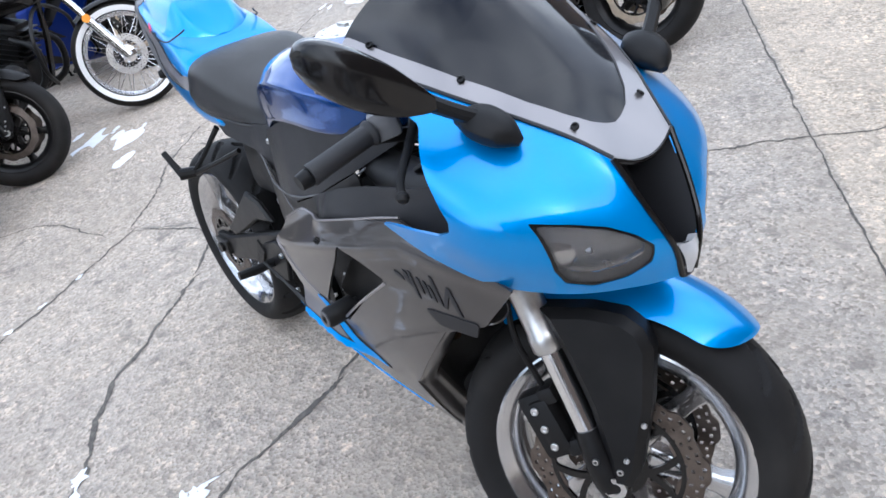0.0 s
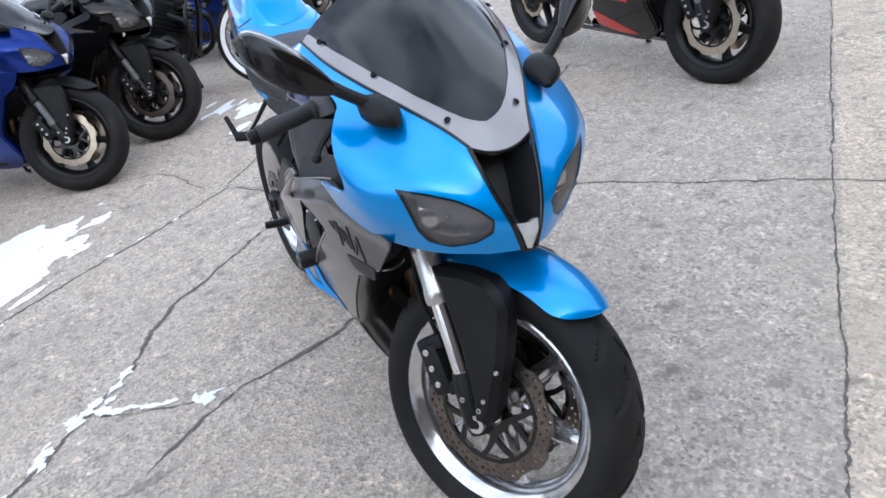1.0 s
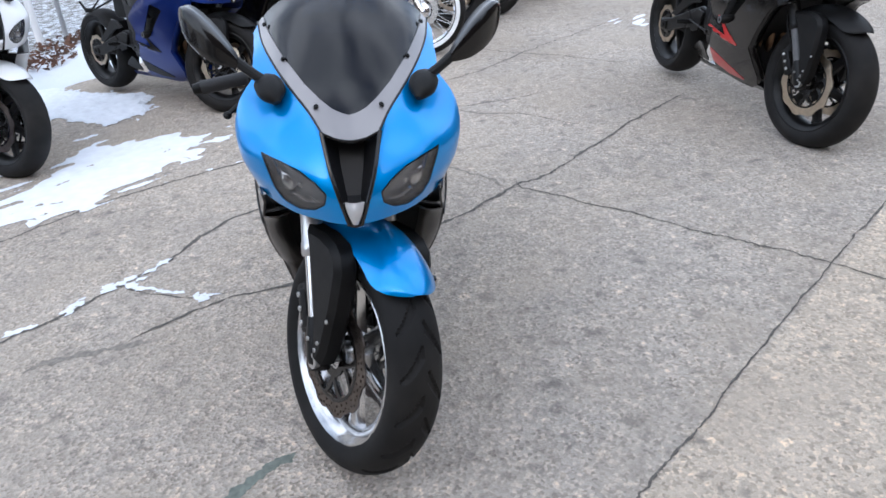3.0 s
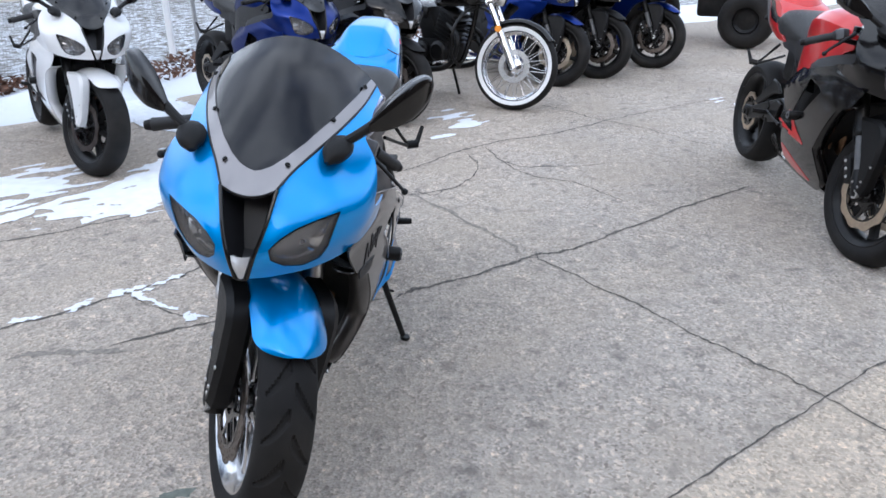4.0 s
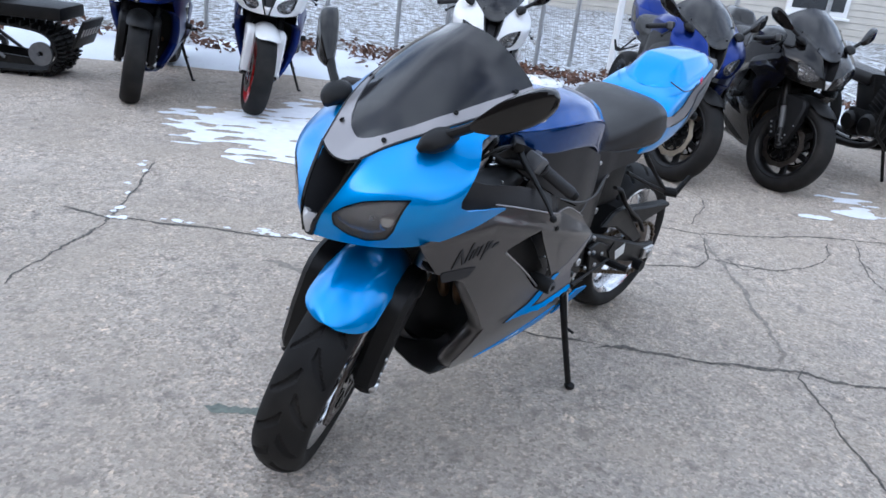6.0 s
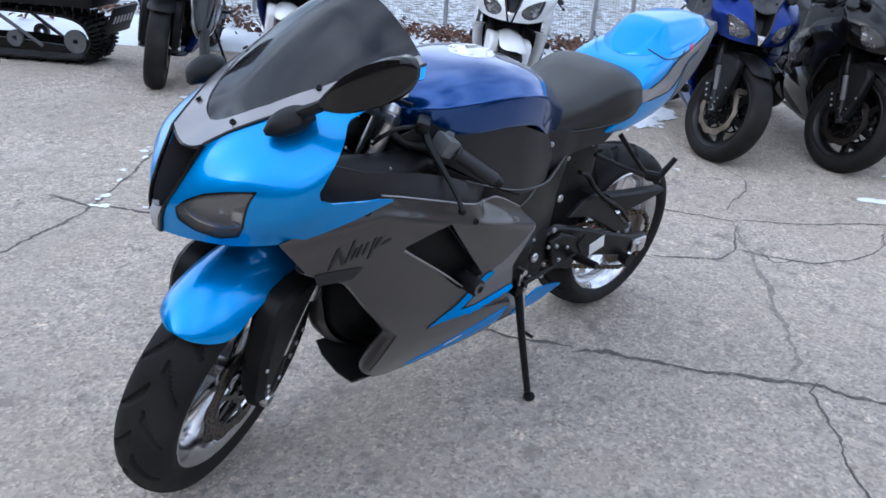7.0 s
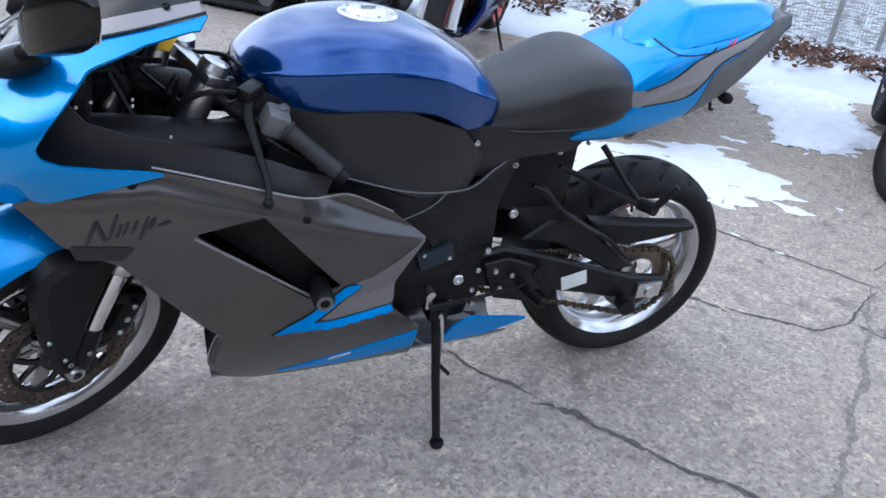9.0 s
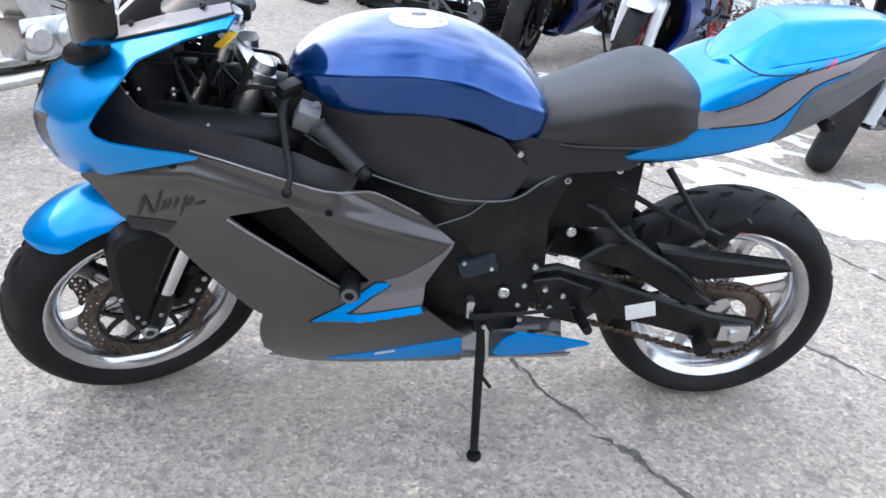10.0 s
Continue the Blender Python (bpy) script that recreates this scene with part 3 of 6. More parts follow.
    plate = [(-0.12, 0.300), (-0.04, 0.310), (0.015, 0.306), (0.045, 0.288), (0.062, 0.255), (0.064, 0.16), (0.052, 0.04), (0.036, 0.0), (0.004, 0.0), (-0.004, 0.05), (-0.034, 0.14), (-0.072, 0.22)]
    plate = [(ax[0] + x, ax[2] + z) for x, z in plate]
    for s in (1, -1):
        pm = prism(plate, ax[1] + s * 0.070, ax[1] + s * 0.134, 0.014)
        part("fork_guard", pm, c.get("guard", BLACKP), fender, "black plastic fork guard")
        for dx, dz in ((0.03, 0.06), (0.055, 0.13)):
            part("guard_bolt", bolt((ax[0] + dx, ax[1] + s * 0.134, ax[2] + dz), 0.005, 0.004, s), ALU, fender)

    # upper cowl
    K = [[(1.486, 0.061, 0.873), (1.527, 0.047, 0.800), (1.552, 0.030, 0.745), (1.552, 0.014, 0.690)],
         [(1.437, 0.086, 0.902), (1.505, 0.100, 0.818), (1.533, 0.080, 0.752), (1.520, 0.066, 0.688)],
         [(1.372, 0.122, 0.934), (1.460, 0.168, 0.838), (1.478, 0.158, 0.762), (1.458, 0.140, 0.692)],
         [(1.292, 0.157, 0.964), (1.375, 0.233, 0.858), (1.390, 0.236, 0.790), (1.376, 0.206, 0.712)],
         [(1.190, 0.189, 0.998), (1.262, 0.248, 0.915), (1.278, 0.256, 0.828), (1.283, 0.240, 0.745)],
         [(1.092, 0.204, 1.030), (1.125, 0.234, 0.972), (1.152, 0.252, 0.868), (1.175, 0.244, 0.772)]]
    cowl = facing(gridmesh(crgrid(np.array(K), 72 if hi else 26, 40 if hi else 16)), (1, 1, 0))
    cut = [(1.160, 0.772), (1.21, 0.783), (1.325, 0.800), (1.352, 0.812), (1.357, 0.830), (1.336, 0.863), (1.272, 0.943), (1.185, 0.984), (1.120, 1.006), (0.98, 1.030), (0.98, 0.772)]
    lamp = [(0.192, 0.826), (0.150, 0.816), (0.110, 0.801), (0.078, 0.780), (0.056, 0.757), (0.061, 0.732), (0.085, 0.712), (0.118, 0.704), (0.150, 0.716), (0.168, 0.745)]
    V = cowl[0]
    keep = np.minimum(-inside(V[:, [0, 2]], cut), np.where(V[:, 0] > 1.33, -inside(V[:, 1:], lamp), 1))
    left = solid(clip(cowl, keep), 0.005)
    shell = part("upper_cowl", join(left, mirror(left)), c["cowl"], bike, c.get("cowl_label", ""))
    glass = np.where(V[:, 0] > 1.33, inside(V[:, 1:], lamp), -1)
    small = np.where(V[:, 0] > 1.33, inside(V[:, 1:], lamp) + 0.004, -1)
    lens = clip(cowl, glass - 0.001)
    well = clip(cowl, small)
    if len(lens[0]):
        for s in (1, -1):
            f_ = (lambda m_: m_) if s > 0 else mirror
            lampo = part("headlight", f_(solid(well, 0.004, -0.028)), BOWL, shell, "headlight bowl")
            part("lens", f_(solid(lens, 0.003, -0.002)), LENS, lampo, "clear headlight lens")
            ring = solid(clip(cowl, np.where(V[:, 0] > 1.33, np.minimum(small, -(inside(V[:, 1:], lamp) - 0.0035)), -1)), 0.02, -0.001)
            part("lamp_seal", f_(ring), BLACKG, lampo, "black headlight rim")
            refl = outward(lathe([(0.008, -0.012), (0.024, -0.004), (0.036, 0.012), (0.039, 0.012), (0.026, -0.008), (0.008, -0.016)], 24, closed=True))
            rm = Matrix.Translation((1.448, s * 0.118, 0.757)) @ Matrix.Rotation(radians(90 - 22 * s), 4, "Z")
            part("reflector", refl, CHROME, lampo, "chrome lamp reflector", rm)
            part("bulb", tube([(1.452, s * 0.118, 0.757), (1.480, s * 0.11, 0.757)], [0.008, 0.006], 8), ALU, lampo)
    # centre intake between the lamps
    vee = np.array([[(1.486, 0.061, 0.873), (1.494, 0.030, 0.860), (1.497, 0, 0.856), (1.494, -0.030, 0.860), (1.486, -0.061, 0.873)],
                    [(1.527, 0.046, 0.800), (1.528, 0.024, 0.798), (1.528, 0, 0.798), (1.528, -0.024, 0.798), (1.527, -0.046, 0.800)],
                    [(1.552, 0.029, 0.745), (1.555, 0.015, 0.744), (1.556, 0, 0.744), (1.555, -0.015, 0.744), (1.552, -0.029, 0.745)],
                    [(1.553, 0.013, 0.690), (1.556, 0.007, 0.688), (1.557, 0, 0.688), (1.556, -0.007, 0.688), (1.553, -0.013, 0.690)]])
    vg = vee.copy()
    back = vg.copy()
    back[:3, 1:4, 0] -= 0.075
    back[:3, 1:4, 2] -= 0.016
    part("intake", solid(facing(gridmesh(back), (1, 0, 0.2)), 0.004), INK, shell, "black central air intake")
    rimp = []
    for col in (0, 4):
        rimp.append(tube([vee[k, col] + (0.001, 0, 0) for k in range(4)], 0.0045, 8, smooth=16))
    rimp.append(tube([vee[0, k] + (0.0, 0, -0.002) for k in range(5)], 0.004, 8, smooth=10))
    part("intake_lip", join(*rimp), BLACKG, shell, "black intake lip")
    tip = np.array([[(1.5535, 0.021, 0.742), (1.560, 0, 0.742), (1.5535, -0.021, 0.742)], [(1.560, 0.016, 0.722), (1.568, 0, 0.722), (1.560, -0.016, 0.722)], [(1.556, 0.006, 0.692), (1.560, 0, 0.692), (1.556, -0.006, 0.692)]])
    part("nose_light", solid(facing(gridmesh(crgrid(tip, 12, 12)), (1, 0, 0)), 0.012), mat_nose, shell, "small clear position light")
    # windscreen and its painted surround
    W = [[(1.497, 0, 0.857), (1.494, 0.030, 0.861), (1.490, 0.048, 0.868), (1.487, 0.061, 0.874)],
         [(1.432, 0, 0.902), (1.436, 0.035, 0.903), (1.438, 0.064, 0.904), (1.438, 0.086, 0.904)],
         [(1.370, 0, 0.962), (1.368, 0.050, 0.957), (1.370, 0.092, 0.946), (1.373, 0.122, 0.936)],
         [(1.290, 0, 1.032), (1.285, 0.066, 1.022), (1.286, 0.122, 0.996), (1.293, 0.157, 0.966)],
         [(1.205, 0, 1.095), (1.195, 0.078, 1.082), (1.190, 0.148, 1.045), (1.191, 0.189, 1.000)],
         [(1.125, 0, 1.138), (1.115, 0.080, 1.121), (1.105, 0.160, 1.075), (1.094, 0.204, 1.032)]]
    W = np.array(W)
    full = np.concatenate([W[:, ::-1], (W * (1, -1, 1))[:, 1:]], 1)
    nu, nv = (56, 61) if hi else (20, 21)
    sg = crgrid(full, nu, nv)
    screen = facing(gridmesh(sg), (0.4, 0, 1))
    uu, vv = np.meshgrid(np.linspace(0, 1, nu), np.linspace(-1, 1, nv), indexing="ij")
    U, A = uu.ravel(), np.abs(vv.ravel())
    limit = np.interp(U, [0, 0.165, 0.185, 0.22, 0.28, 0.40, 0.60, 0.80, 1.0], [-0.3, -0.08, 0.18, 0.36, 0.52, 0.67, 0.79, 0.845, 0.88])
    glassv = (limit - A)
    part("windscreen", solid(clip(screen, glassv + 0.01), 0.003, -0.001), SMOKE, shell, "dark smoked windscreen")
    border = np.minimum(-glassv, np.interp(U, [0, 0.97, 1.0], [1, 0.05, -0.02]))
    part("screen_surround", solid(clip(screen, border), 0.004, 0.0015), c["surround"], shell, "silver-grey screen surround")
    if hi:
        edge = np.array([W[k, 3] for k in range(6)])
        for s in (1, -1):
            part("pinstripe", tube(cr(edge * (1, s, 1) + (0, 0, 0.001), 40), 0.0028, 6), INK, shell, "thin black pinstripe")
    for s in (1, -1):
        for x, y, z in ((1.432, 0.069, 0.913), (1.293, 0.138, 0.985), (1.152, 0.184, 1.036)):
            wayn = Vector((0.35, s * 0.5, 0.75)).normalized()
            mm = Matrix.Translation((x, s * y, z)) @ wayn.to_track_quat("Y", "Z").to_matrix().to_4x4()
            part("screen_bolt", moved(bolt((0, -0.001, 0), 0.006, 0.004, 1), mm), BLACKP, shell)
        # mirror
        base = [(1.412, 0.150, 0.916), (1.390, 0.160, 0.930), (1.355, 0.170, 0.943), (1.328, 0.182, 0.950)]
        part("mirror_base", tube([np.array((x, s * y, z + 0.002)) for x, y, z in base], [0.008, 0.029, 0.032, 0.013], 12, smooth=12, flat=0.75), BLACKP, shell, "black rubber mirror boot")
        stalk = [(1.366, 0.170, 0.950), (1.352, 0.205, 0.972), (1.336, 0.240, 0.997)]
        mo = part("mirror", tube([np.array((x, s * y, z)) for x, y, z in stalk], [0.012, 0.011, 0.012], 10, smooth=8), BLACKP, bike, "")
        hd = []
        for t_, wx, wz in ((0.0, 0.011, 0.009), (0.12, 0.021, 0.019), (0.35, 0.035, 0.033), (0.60, 0.039, 0.039), (0.80, 0.034, 0.036), (0.93, 0.022, 0.025), (1.0, 0.007, 0.008)):
            cx = np.array((1.342 - 0.10 * t_, 0.228 + 0.128 * t_, 0.990 + 0.083 * t_))
            ring = []
            for ang in np.linspace(0, 2 * np.pi, 8, endpoint=False):
                cxx, czz = math.cos(ang), math.sin(ang)
                k8 = 1.30 if abs(abs(cxx) - abs(czz)) < 0.1 else 1.0
                ring.append(cx + np.array((wx * cxx * k8 * (1.05 if cxx > 0 else 0.30), 0.22 * wx * cxx, wz * czz * k8 * (1.12 if czz > 0 else 1.0))))
            hd.append([r * (1, s, 1) for r in ring])
        part("mirror_housing", outward(loft(hd, 26 if hi else 12, 24 if hi else 12)), BLACKG, mo, "gloss black pointed mirror housing")
        gl = [(1.302, 0.262, 0.975), (1.232, 0.345, 1.030), (1.226, 0.350, 1.075), (1.250, 0.315, 1.085), (1.300, 0.262, 1.035)]
        mid_ = np.mean(gl, 0)
        gv = np.array([(mid_ + 0.74 * (np.array(p) - mid_) + (0.004, 0.0, -0.006)) * (1, s, 1) for p in gl])
        part("mirror_glass", solid(facing((gv, [[0, 1, 2, 3, 4]]), (-1, 0, 0)), 0.003), MIRRORM, mo, "mirror glass")
    # inner cockpit panels
    inner = [(1.345, 0.768), (1.39, 0.80), (1.365, 0.885), (1.33, 0.905), (1.285, 0.848), (1.22, 0.828), (1.08, 0.802), (0.99, 0.778), (0.88, 0.735), (0.90, 0.690), (1.05, 0.715), (1.19, 0.745), (1.36, 0.725)]
    def leaf(poly, base, slope, lift=0.0):
        Pp = np.asarray(poly)
        lo, h_ = Pp.min(0) - 0.01, Pp.max(0) + 0.01
        X, Z = np.meshgrid(np.arange(lo[0], h_[0], step * 1.3), np.arange(lo[1], h_[1], step * 1.3), indexing="ij")
        mesh = facing(gridmesh(np.stack([X, base(X, Z), Z], -1)), (0, 1, 0))
        return solid(clip(mesh, inside(mesh[0][:, [0, 2]], poly)), 0.004, lift)
    both("inner_panel", leaf(inner, lambda X, Z: side_y(X, np.minimum(Z, 0.8)) - 0.012 - 0.10 * np.clip(Z - 0.80, 0, 1) - 0.25 * np.clip(1.19 - X, 0, 1) * np.clip(Z - 0.735, 0, 1) * 4, 0), KNEEM, "black inner cockpit panel", shell)
    part("dashboard", join(box((0.05, 0.24, 0.11), (1.235, 0, 0.975), 0.02, (0, -35, 0)), box((0.04, 0.30, 0.12), (1.30, 0, 0.86), 0.02)), BLACKP, shell, "black instrument cluster")
    part("headlight_back", box((0.10, 0.36, 0.10), (1.375, 0, 0.775), 0.03), BLACKP, shell)
    ducts = [(1.36, 0.12, 0.80), (1.22, 0.13, 0.79), (1.08, 0.12, 0.775), (0.95, 0.09, 0.77)]
    both("air_duct", tube(ducts, [0.045, 0.050, 0.048, 0.04], 14, smooth=14, flat=0.8), BLACKP, "", shell)
    if hi:
        rnd = random.Random(5)
        for k in range(14):
            p0 = np.array((1.12 + 0.2 * rnd.random(), -0.16 + 0.32 * rnd.random(), 0.80 + 0.12 * rnd.random()))
            p1 = p0 + (rnd.uniform(-0.1, 0.1), rnd.uniform(-0.1, 0.1), rnd.uniform(-0.08, 0.1))
            p2 = p1 + (rnd.uniform(-0.1, 0.02), rnd.uniform(-0.1, 0.1), rnd.uniform(-0.1, 0.05))
            p1, p2 = (np.clip(p, (0.9, -0.15, 0.74), (1.33, 0.15, 0.91)) for p in (p1, p2))
            part("cable", tube([p0, p1, p2], rnd.uniform(0.003, 0.006), 6, smooth=10), BLACKP, shell)
        for k in range(6):
            part("clip_bolt", bolt((1.14 + 0.2 * rnd.random(), 0.205, 0.79 + 0.13 * rnd.random()), 0.0028, 0.003, 1), ALU, shell)

    # side fairings
    for s in (1, -1):
        f_ = (lambda m_: m_) if s > 0 else mirror
        fair = part("side_fairing", f_(side_panel(SIDE, 0, 0.005, step * 0.6 if hi else step, (DUCT,))), c["side"], bike, c.get("side_label", ""))
        part("blade_stripe", f_(side_panel(BLADE, 0.003, 0.004, step)), c["accent"], fair, "light blue fairing stripe")
        if hi:
            part("pinstripe", f_(side_panel(BLADE, 0.0018, 0.003, step, grow=0.0035)), INK, fair, "thin black pinstripe")
        if hi:
            # the light on the upturned blade is put into its paler colour
            part("blade_face", f_(side_panel(BLADEFACE, 0.002, 0.004, step)), LITGREY, fair, "blade face, charcoal painted lighter for the light it catches")
        part("lower_stripe", f_(side_panel(SWOOSH, 0.0025, 0.004, step)), c["accent"], fair, "light blue belly stripe")
        part("belly_tail", f_(side_panel(TAILWEDGE, 0.001, 0.005, step)), c["accent"], fair, "light blue pointed belly tail")
        if hi:
            # pale tubes along the panel edges put their highlight into the colour
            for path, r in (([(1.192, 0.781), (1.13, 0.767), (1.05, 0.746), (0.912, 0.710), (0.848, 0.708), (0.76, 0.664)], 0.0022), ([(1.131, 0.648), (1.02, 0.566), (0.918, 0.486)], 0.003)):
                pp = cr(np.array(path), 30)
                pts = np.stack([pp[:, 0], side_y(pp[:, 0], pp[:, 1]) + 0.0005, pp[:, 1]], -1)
                part("panel_edge", f_(tube(pts, r, 6)), SILVERPAINT_GLINT, fair, "pale line painting the highlight on the rolled panel edge")
            fold = [(1.335, 0.632), (1.28, 0.634), (1.228, 0.632), (1.25, 0.606), (1.325, 0.604)]
            part("notch", f_(side_panel(fold, 0.0025, 0.004, 0.006)), INK, fair, "black recessed vent notch")
            # slanted wordmark reduced to plain strokes
            strokes = [(1.292, 0.640, 0.007, 0.044, 0.018), (1.263, 0.648, 0.008, 0.034, -0.012), (1.257, 0.650, 0.006, 0.046, 0.018), (1.244, 0.655, 0.006, 0.024, 0.010),
                       (1.233, 0.659, 0.006, 0.025, 0.010), (1.219, 0.663, 0.006, 0.024, 0.010), (1.207, 0.650, 0.006, 0.042, 0.016), (1.192, 0.672, 0.009, 0.020, 0.010), (1.176, 0.677, 0.014, 0.009, 0.012)]
            for x, z, w_, h_, lean_ in [(a_ + 0.016, b_ - 0.003, c_ * 1.1, d_ * 1.08, e_) for a_, b_, c_, d_, e_ in strokes]:
                st = [(x, z), (x - w_ * 0.8, z + 0.003), (x - w_ - lean_ * 0.55, z + h_ * 0.55), (x - w_ * 0.9 - lean_, z + h_ + 0.003), (x - lean_, z + h_), (x - lean_ * 0.45, z + h_ * 0.5)]
                part("decal_bar", f_(side_panel(st, 0.002, 0.002, 0.0018)), INK, fair, "plain black slanted bar")
            part("belly_label", f_(side_panel([(0.850, 0.222), (0.80, 0.242), (0.796, 0.252), (0.842, 0.236)], 0.004, 0.002, 0.004)), PALE, fair, "small white sticker")
            for x, z in ((0.935, 0.676), (1.225, 0.752)):
                part("fairing_bolt", f_(bolt((x, float(side_y(np.array(x), np.array(z))) + 0.001, z), 0.008, 0.003, 1)), BLACKP, fair)
        part("duct_wall", f_(prism([(x, z) for x, z in [(1.14, 0.66), (1.0, 0.695), (0.83, 0.50), (0.92, 0.466)]], 0.10, 0.19, 0.004)), BLACKP, fair, "black duct interior")
        # frame slider
        sl = tube([(0.896, s * 0.15, 0.490), (0.896, s * 0.200, 0.490), (0.896, s * 0.203, 0.490), (0.896, s * 0.262, 0.490), (0.896, s * 0.268, 0.490)], [0.012, 0.012, 0.022, 0.022, 0.018], 22)
        so = part("frame_slider", sl, BLACKP, bike, "black frame slider")
        part("slider_washer", ring_mesh(0.010, 0.017, -0.002, 0.002, 24), mat_grey_plastic, so, "", Matrix.Translation((0.896, s * 0.2685, 0.490)))
        part("slider_bolt", bolt((0.896, s * 0.267, 0.490), 0.009, 0.003, s), ENGB, so)
    # black liner that closes the fairing behind the front wheel
    lip = cr(np.array([(1.345, 0.630), (1.255, 0.590), (1.175, 0.49), (1.106, 0.405), (1.083, 0.37), (1.094, 0.32), (1.100, 0.245), (1.066, 0.196), (0.995, 0.168)]), 30)
    lin, roll_ = [], []
    for x, z in lip:
        yo = float(side_y(np.array(x), np.array(z))) - 0.006
        roll_.append([(x - 0.006, yo + 0.006, z), (x + 0.006, yo - 0.004, z), (x + 0.010, yo - 0.020, z), (x + 0.002, yo - 0.040, z), (x - 0.016, yo - 0.056, z)])
        lin.append([(x - 0.010, yo, z), (x - 0.035, yo - 0.05, z), (x - 0.09, yo * 0.4, z + 0.01), (x - 0.11, 0, z + 0.015), (x - 0.09, -yo * 0.4, z + 0.01), (x - 0.035, 0.05 - yo, z), (x - 0.010, -yo, z)])
    both("rolled_edge", solid(facing(gridmesh(crgrid(np.array(roll_), 40, 14)), (1, 0.3, 0)), 0.003), c["side"], "rolled front edge of the fairing")
    part("fairing_liner", solid(facing(gridmesh(crgrid(np.array(lin), 30, 19)), (1, 0, 0.3)), 0.004), BLACKP, bike, "black inner liner of the fairing")
    # belly floor
    bf = []
    for x in np.linspace(0.36, 1.10, 12):
        yb = float(side_y(np.array(x), np.array(0.185))) - 0.004
        bf.append([(x, yb, 0.188), (x, yb * 0.7, 0.160), (x, 0, 0.148), (x, -yb * 0.7, 0.160), (x, -yb, 0.188)])
    part("belly_pan", solid(facing(gridmesh(np.array(bf)), (0, 0, -1)), 0.004), c["side"], bike, "charcoal belly pan")

    # engine, radiator, pipes
    eng = part("engine", join(box((0.36, 0.30, 0.24), (0.74, 0, 0.47), 0.03), box((0.26, 0.26, 0.22), (0.90, 0, 0.62), 0.03, (0, -25, 0)), box((0.22, 0.28, 0.16), (0.60, 0, 0.42), 0.03)), ENGB, bike, "black engine block")
    for s, x, z, r, y in ((1, 0.655, 0.42, 0.048, 0.118), (1, 0.80, 0.45, 0.062, 0.13), (-1, 0.66, 0.43, 0.085, 0.14), (-1, 0.82, 0.45, 0.06, 0.13)):
        cv = lathe([(0, 0.030), (r * 0.6, 0.030), (r * 0.9, 0.024), (r, 0.010), (r, -0.03)], 32)
        part("engine_cover", outward(cv), FRAMEB, eng, "black round crankcase cover", Matrix.Translation((x, s * y, z)) @ Matrix.Rotation(0 if s > 0 else math.pi, 4, "Z"))
        if hi:
            for k in range(6):
                an = k * math.pi / 3
                part("cover_bolt", bolt((x + r * 0.92 * math.cos(an), s * (y + 0.018), z + r * 0.92 * math.sin(an)), 0.005, 0.006, s), ALU, eng)
    if hi:
        box_ = part("clutch_cover", box((0.085, 0.03, 0.045), (0.627, 0.150, 0.500), 0.008, (0, 18, 0)), ENGBLUE, eng, "blue-grey cast cover")
        for dx in (-0.03, 0.03):
            part("cover_bolt", bolt((0.627 + dx, 0.164, 0.505 + dx * 0.2), 0.005, 0.005, 1), ALU, box_)
        part("shift_arm", join(box((0.016, 0.012, 0.05), (0.637, 0.178, 0.40), 0.004), tube([(0.637, 0.165, 0.42), (0.637, 0.192, 0.42)], 0.009, 10)), ALU, eng, "alloy shift arm")
        for x, y, z in ((0.52, 0.160, 0.455), (0.575, 0.158, 0.372), (0.53, 0.165, 0.405), (0.60, 0.17, 0.345), (0.43, 0.16, 0.43), (0.455, 0.158, 0.395)):
            part("cover_bolt", bolt((x, y, z), 0.0065, 0.006, 1), ALU, eng, "bright bolt")
        part("rubber_hose", tube([(0.68, 0.13, 0.56), (0.63, 0.15, 0.55), (0.59, 0.14, 0.47), (0.60, 0.145, 0.40)], 0.007, 8, smooth=14), BLACKP, eng, "black rubber hose")
        part("link_arm", tube([(0.405, 0.128, 0.648), (0.375, 0.135, 0.636), (0.325, 0.14, 0.585), (0.25, 0.14, 0.535), (0.17, 0.138, 0.49), (0.10, 0.134, 0.43)], [0.010, 0.013, 0.011, 0.011, 0.011, 0.009], 10, smooth=24, flat=0.6), FRAMEB, eng, "black curved hugger stay")
        for k in range(7):
            p0 = (0.34 - 0.03 * k, 0.10 + 0.006 * (k % 3), 0.715 + 0.012 * k + 0.012 * (k % 2))
            part("wiring_clip", bolt(p0, 0.007 - 0.0012 * (k % 3), 0.008, 1), ALU if k % 3 else PALE, eng, "small bright connector")
    part("radiator", box((0.03, 0.30, 0.22), (1.06, 0, 0.60), 0.008, (0, 18, 0)), ENGB, bike, "black radiator core")
    if hi:
        for k in range(14):
            part("radiator_fin", box((0.003, 0.28, 0.003), (1.083 + 0.0057 * (k - 6.5), 0, 0.50 + 0.0145 * k), 0), FRAMEB, eng)
    for y in (-0.09, -0.03, 0.03, 0.09):
        part("header_pipe", tube([(0.95, y, 0.52), (0.99, y, 0.46), (0.98, y, 0.36), (0.90, y * 0.7, 0.30), (0.75, y * 0.5, 0.30)], 0.019, 10, smooth=18), COPPER, bike, "heat-stained exhaust header pipe")

    # frame spars and side covers
    spar = [(1.06, 0.84), (1.0, 0.875), (0.92, 0.842), (0.735, 0.846), (0.60, 0.795), (0.53, 0.715), (0.57, 0.660), (0.64, 0.655), (0.70, 0.66), (0.81, 0.702), (0.95, 0.775)]
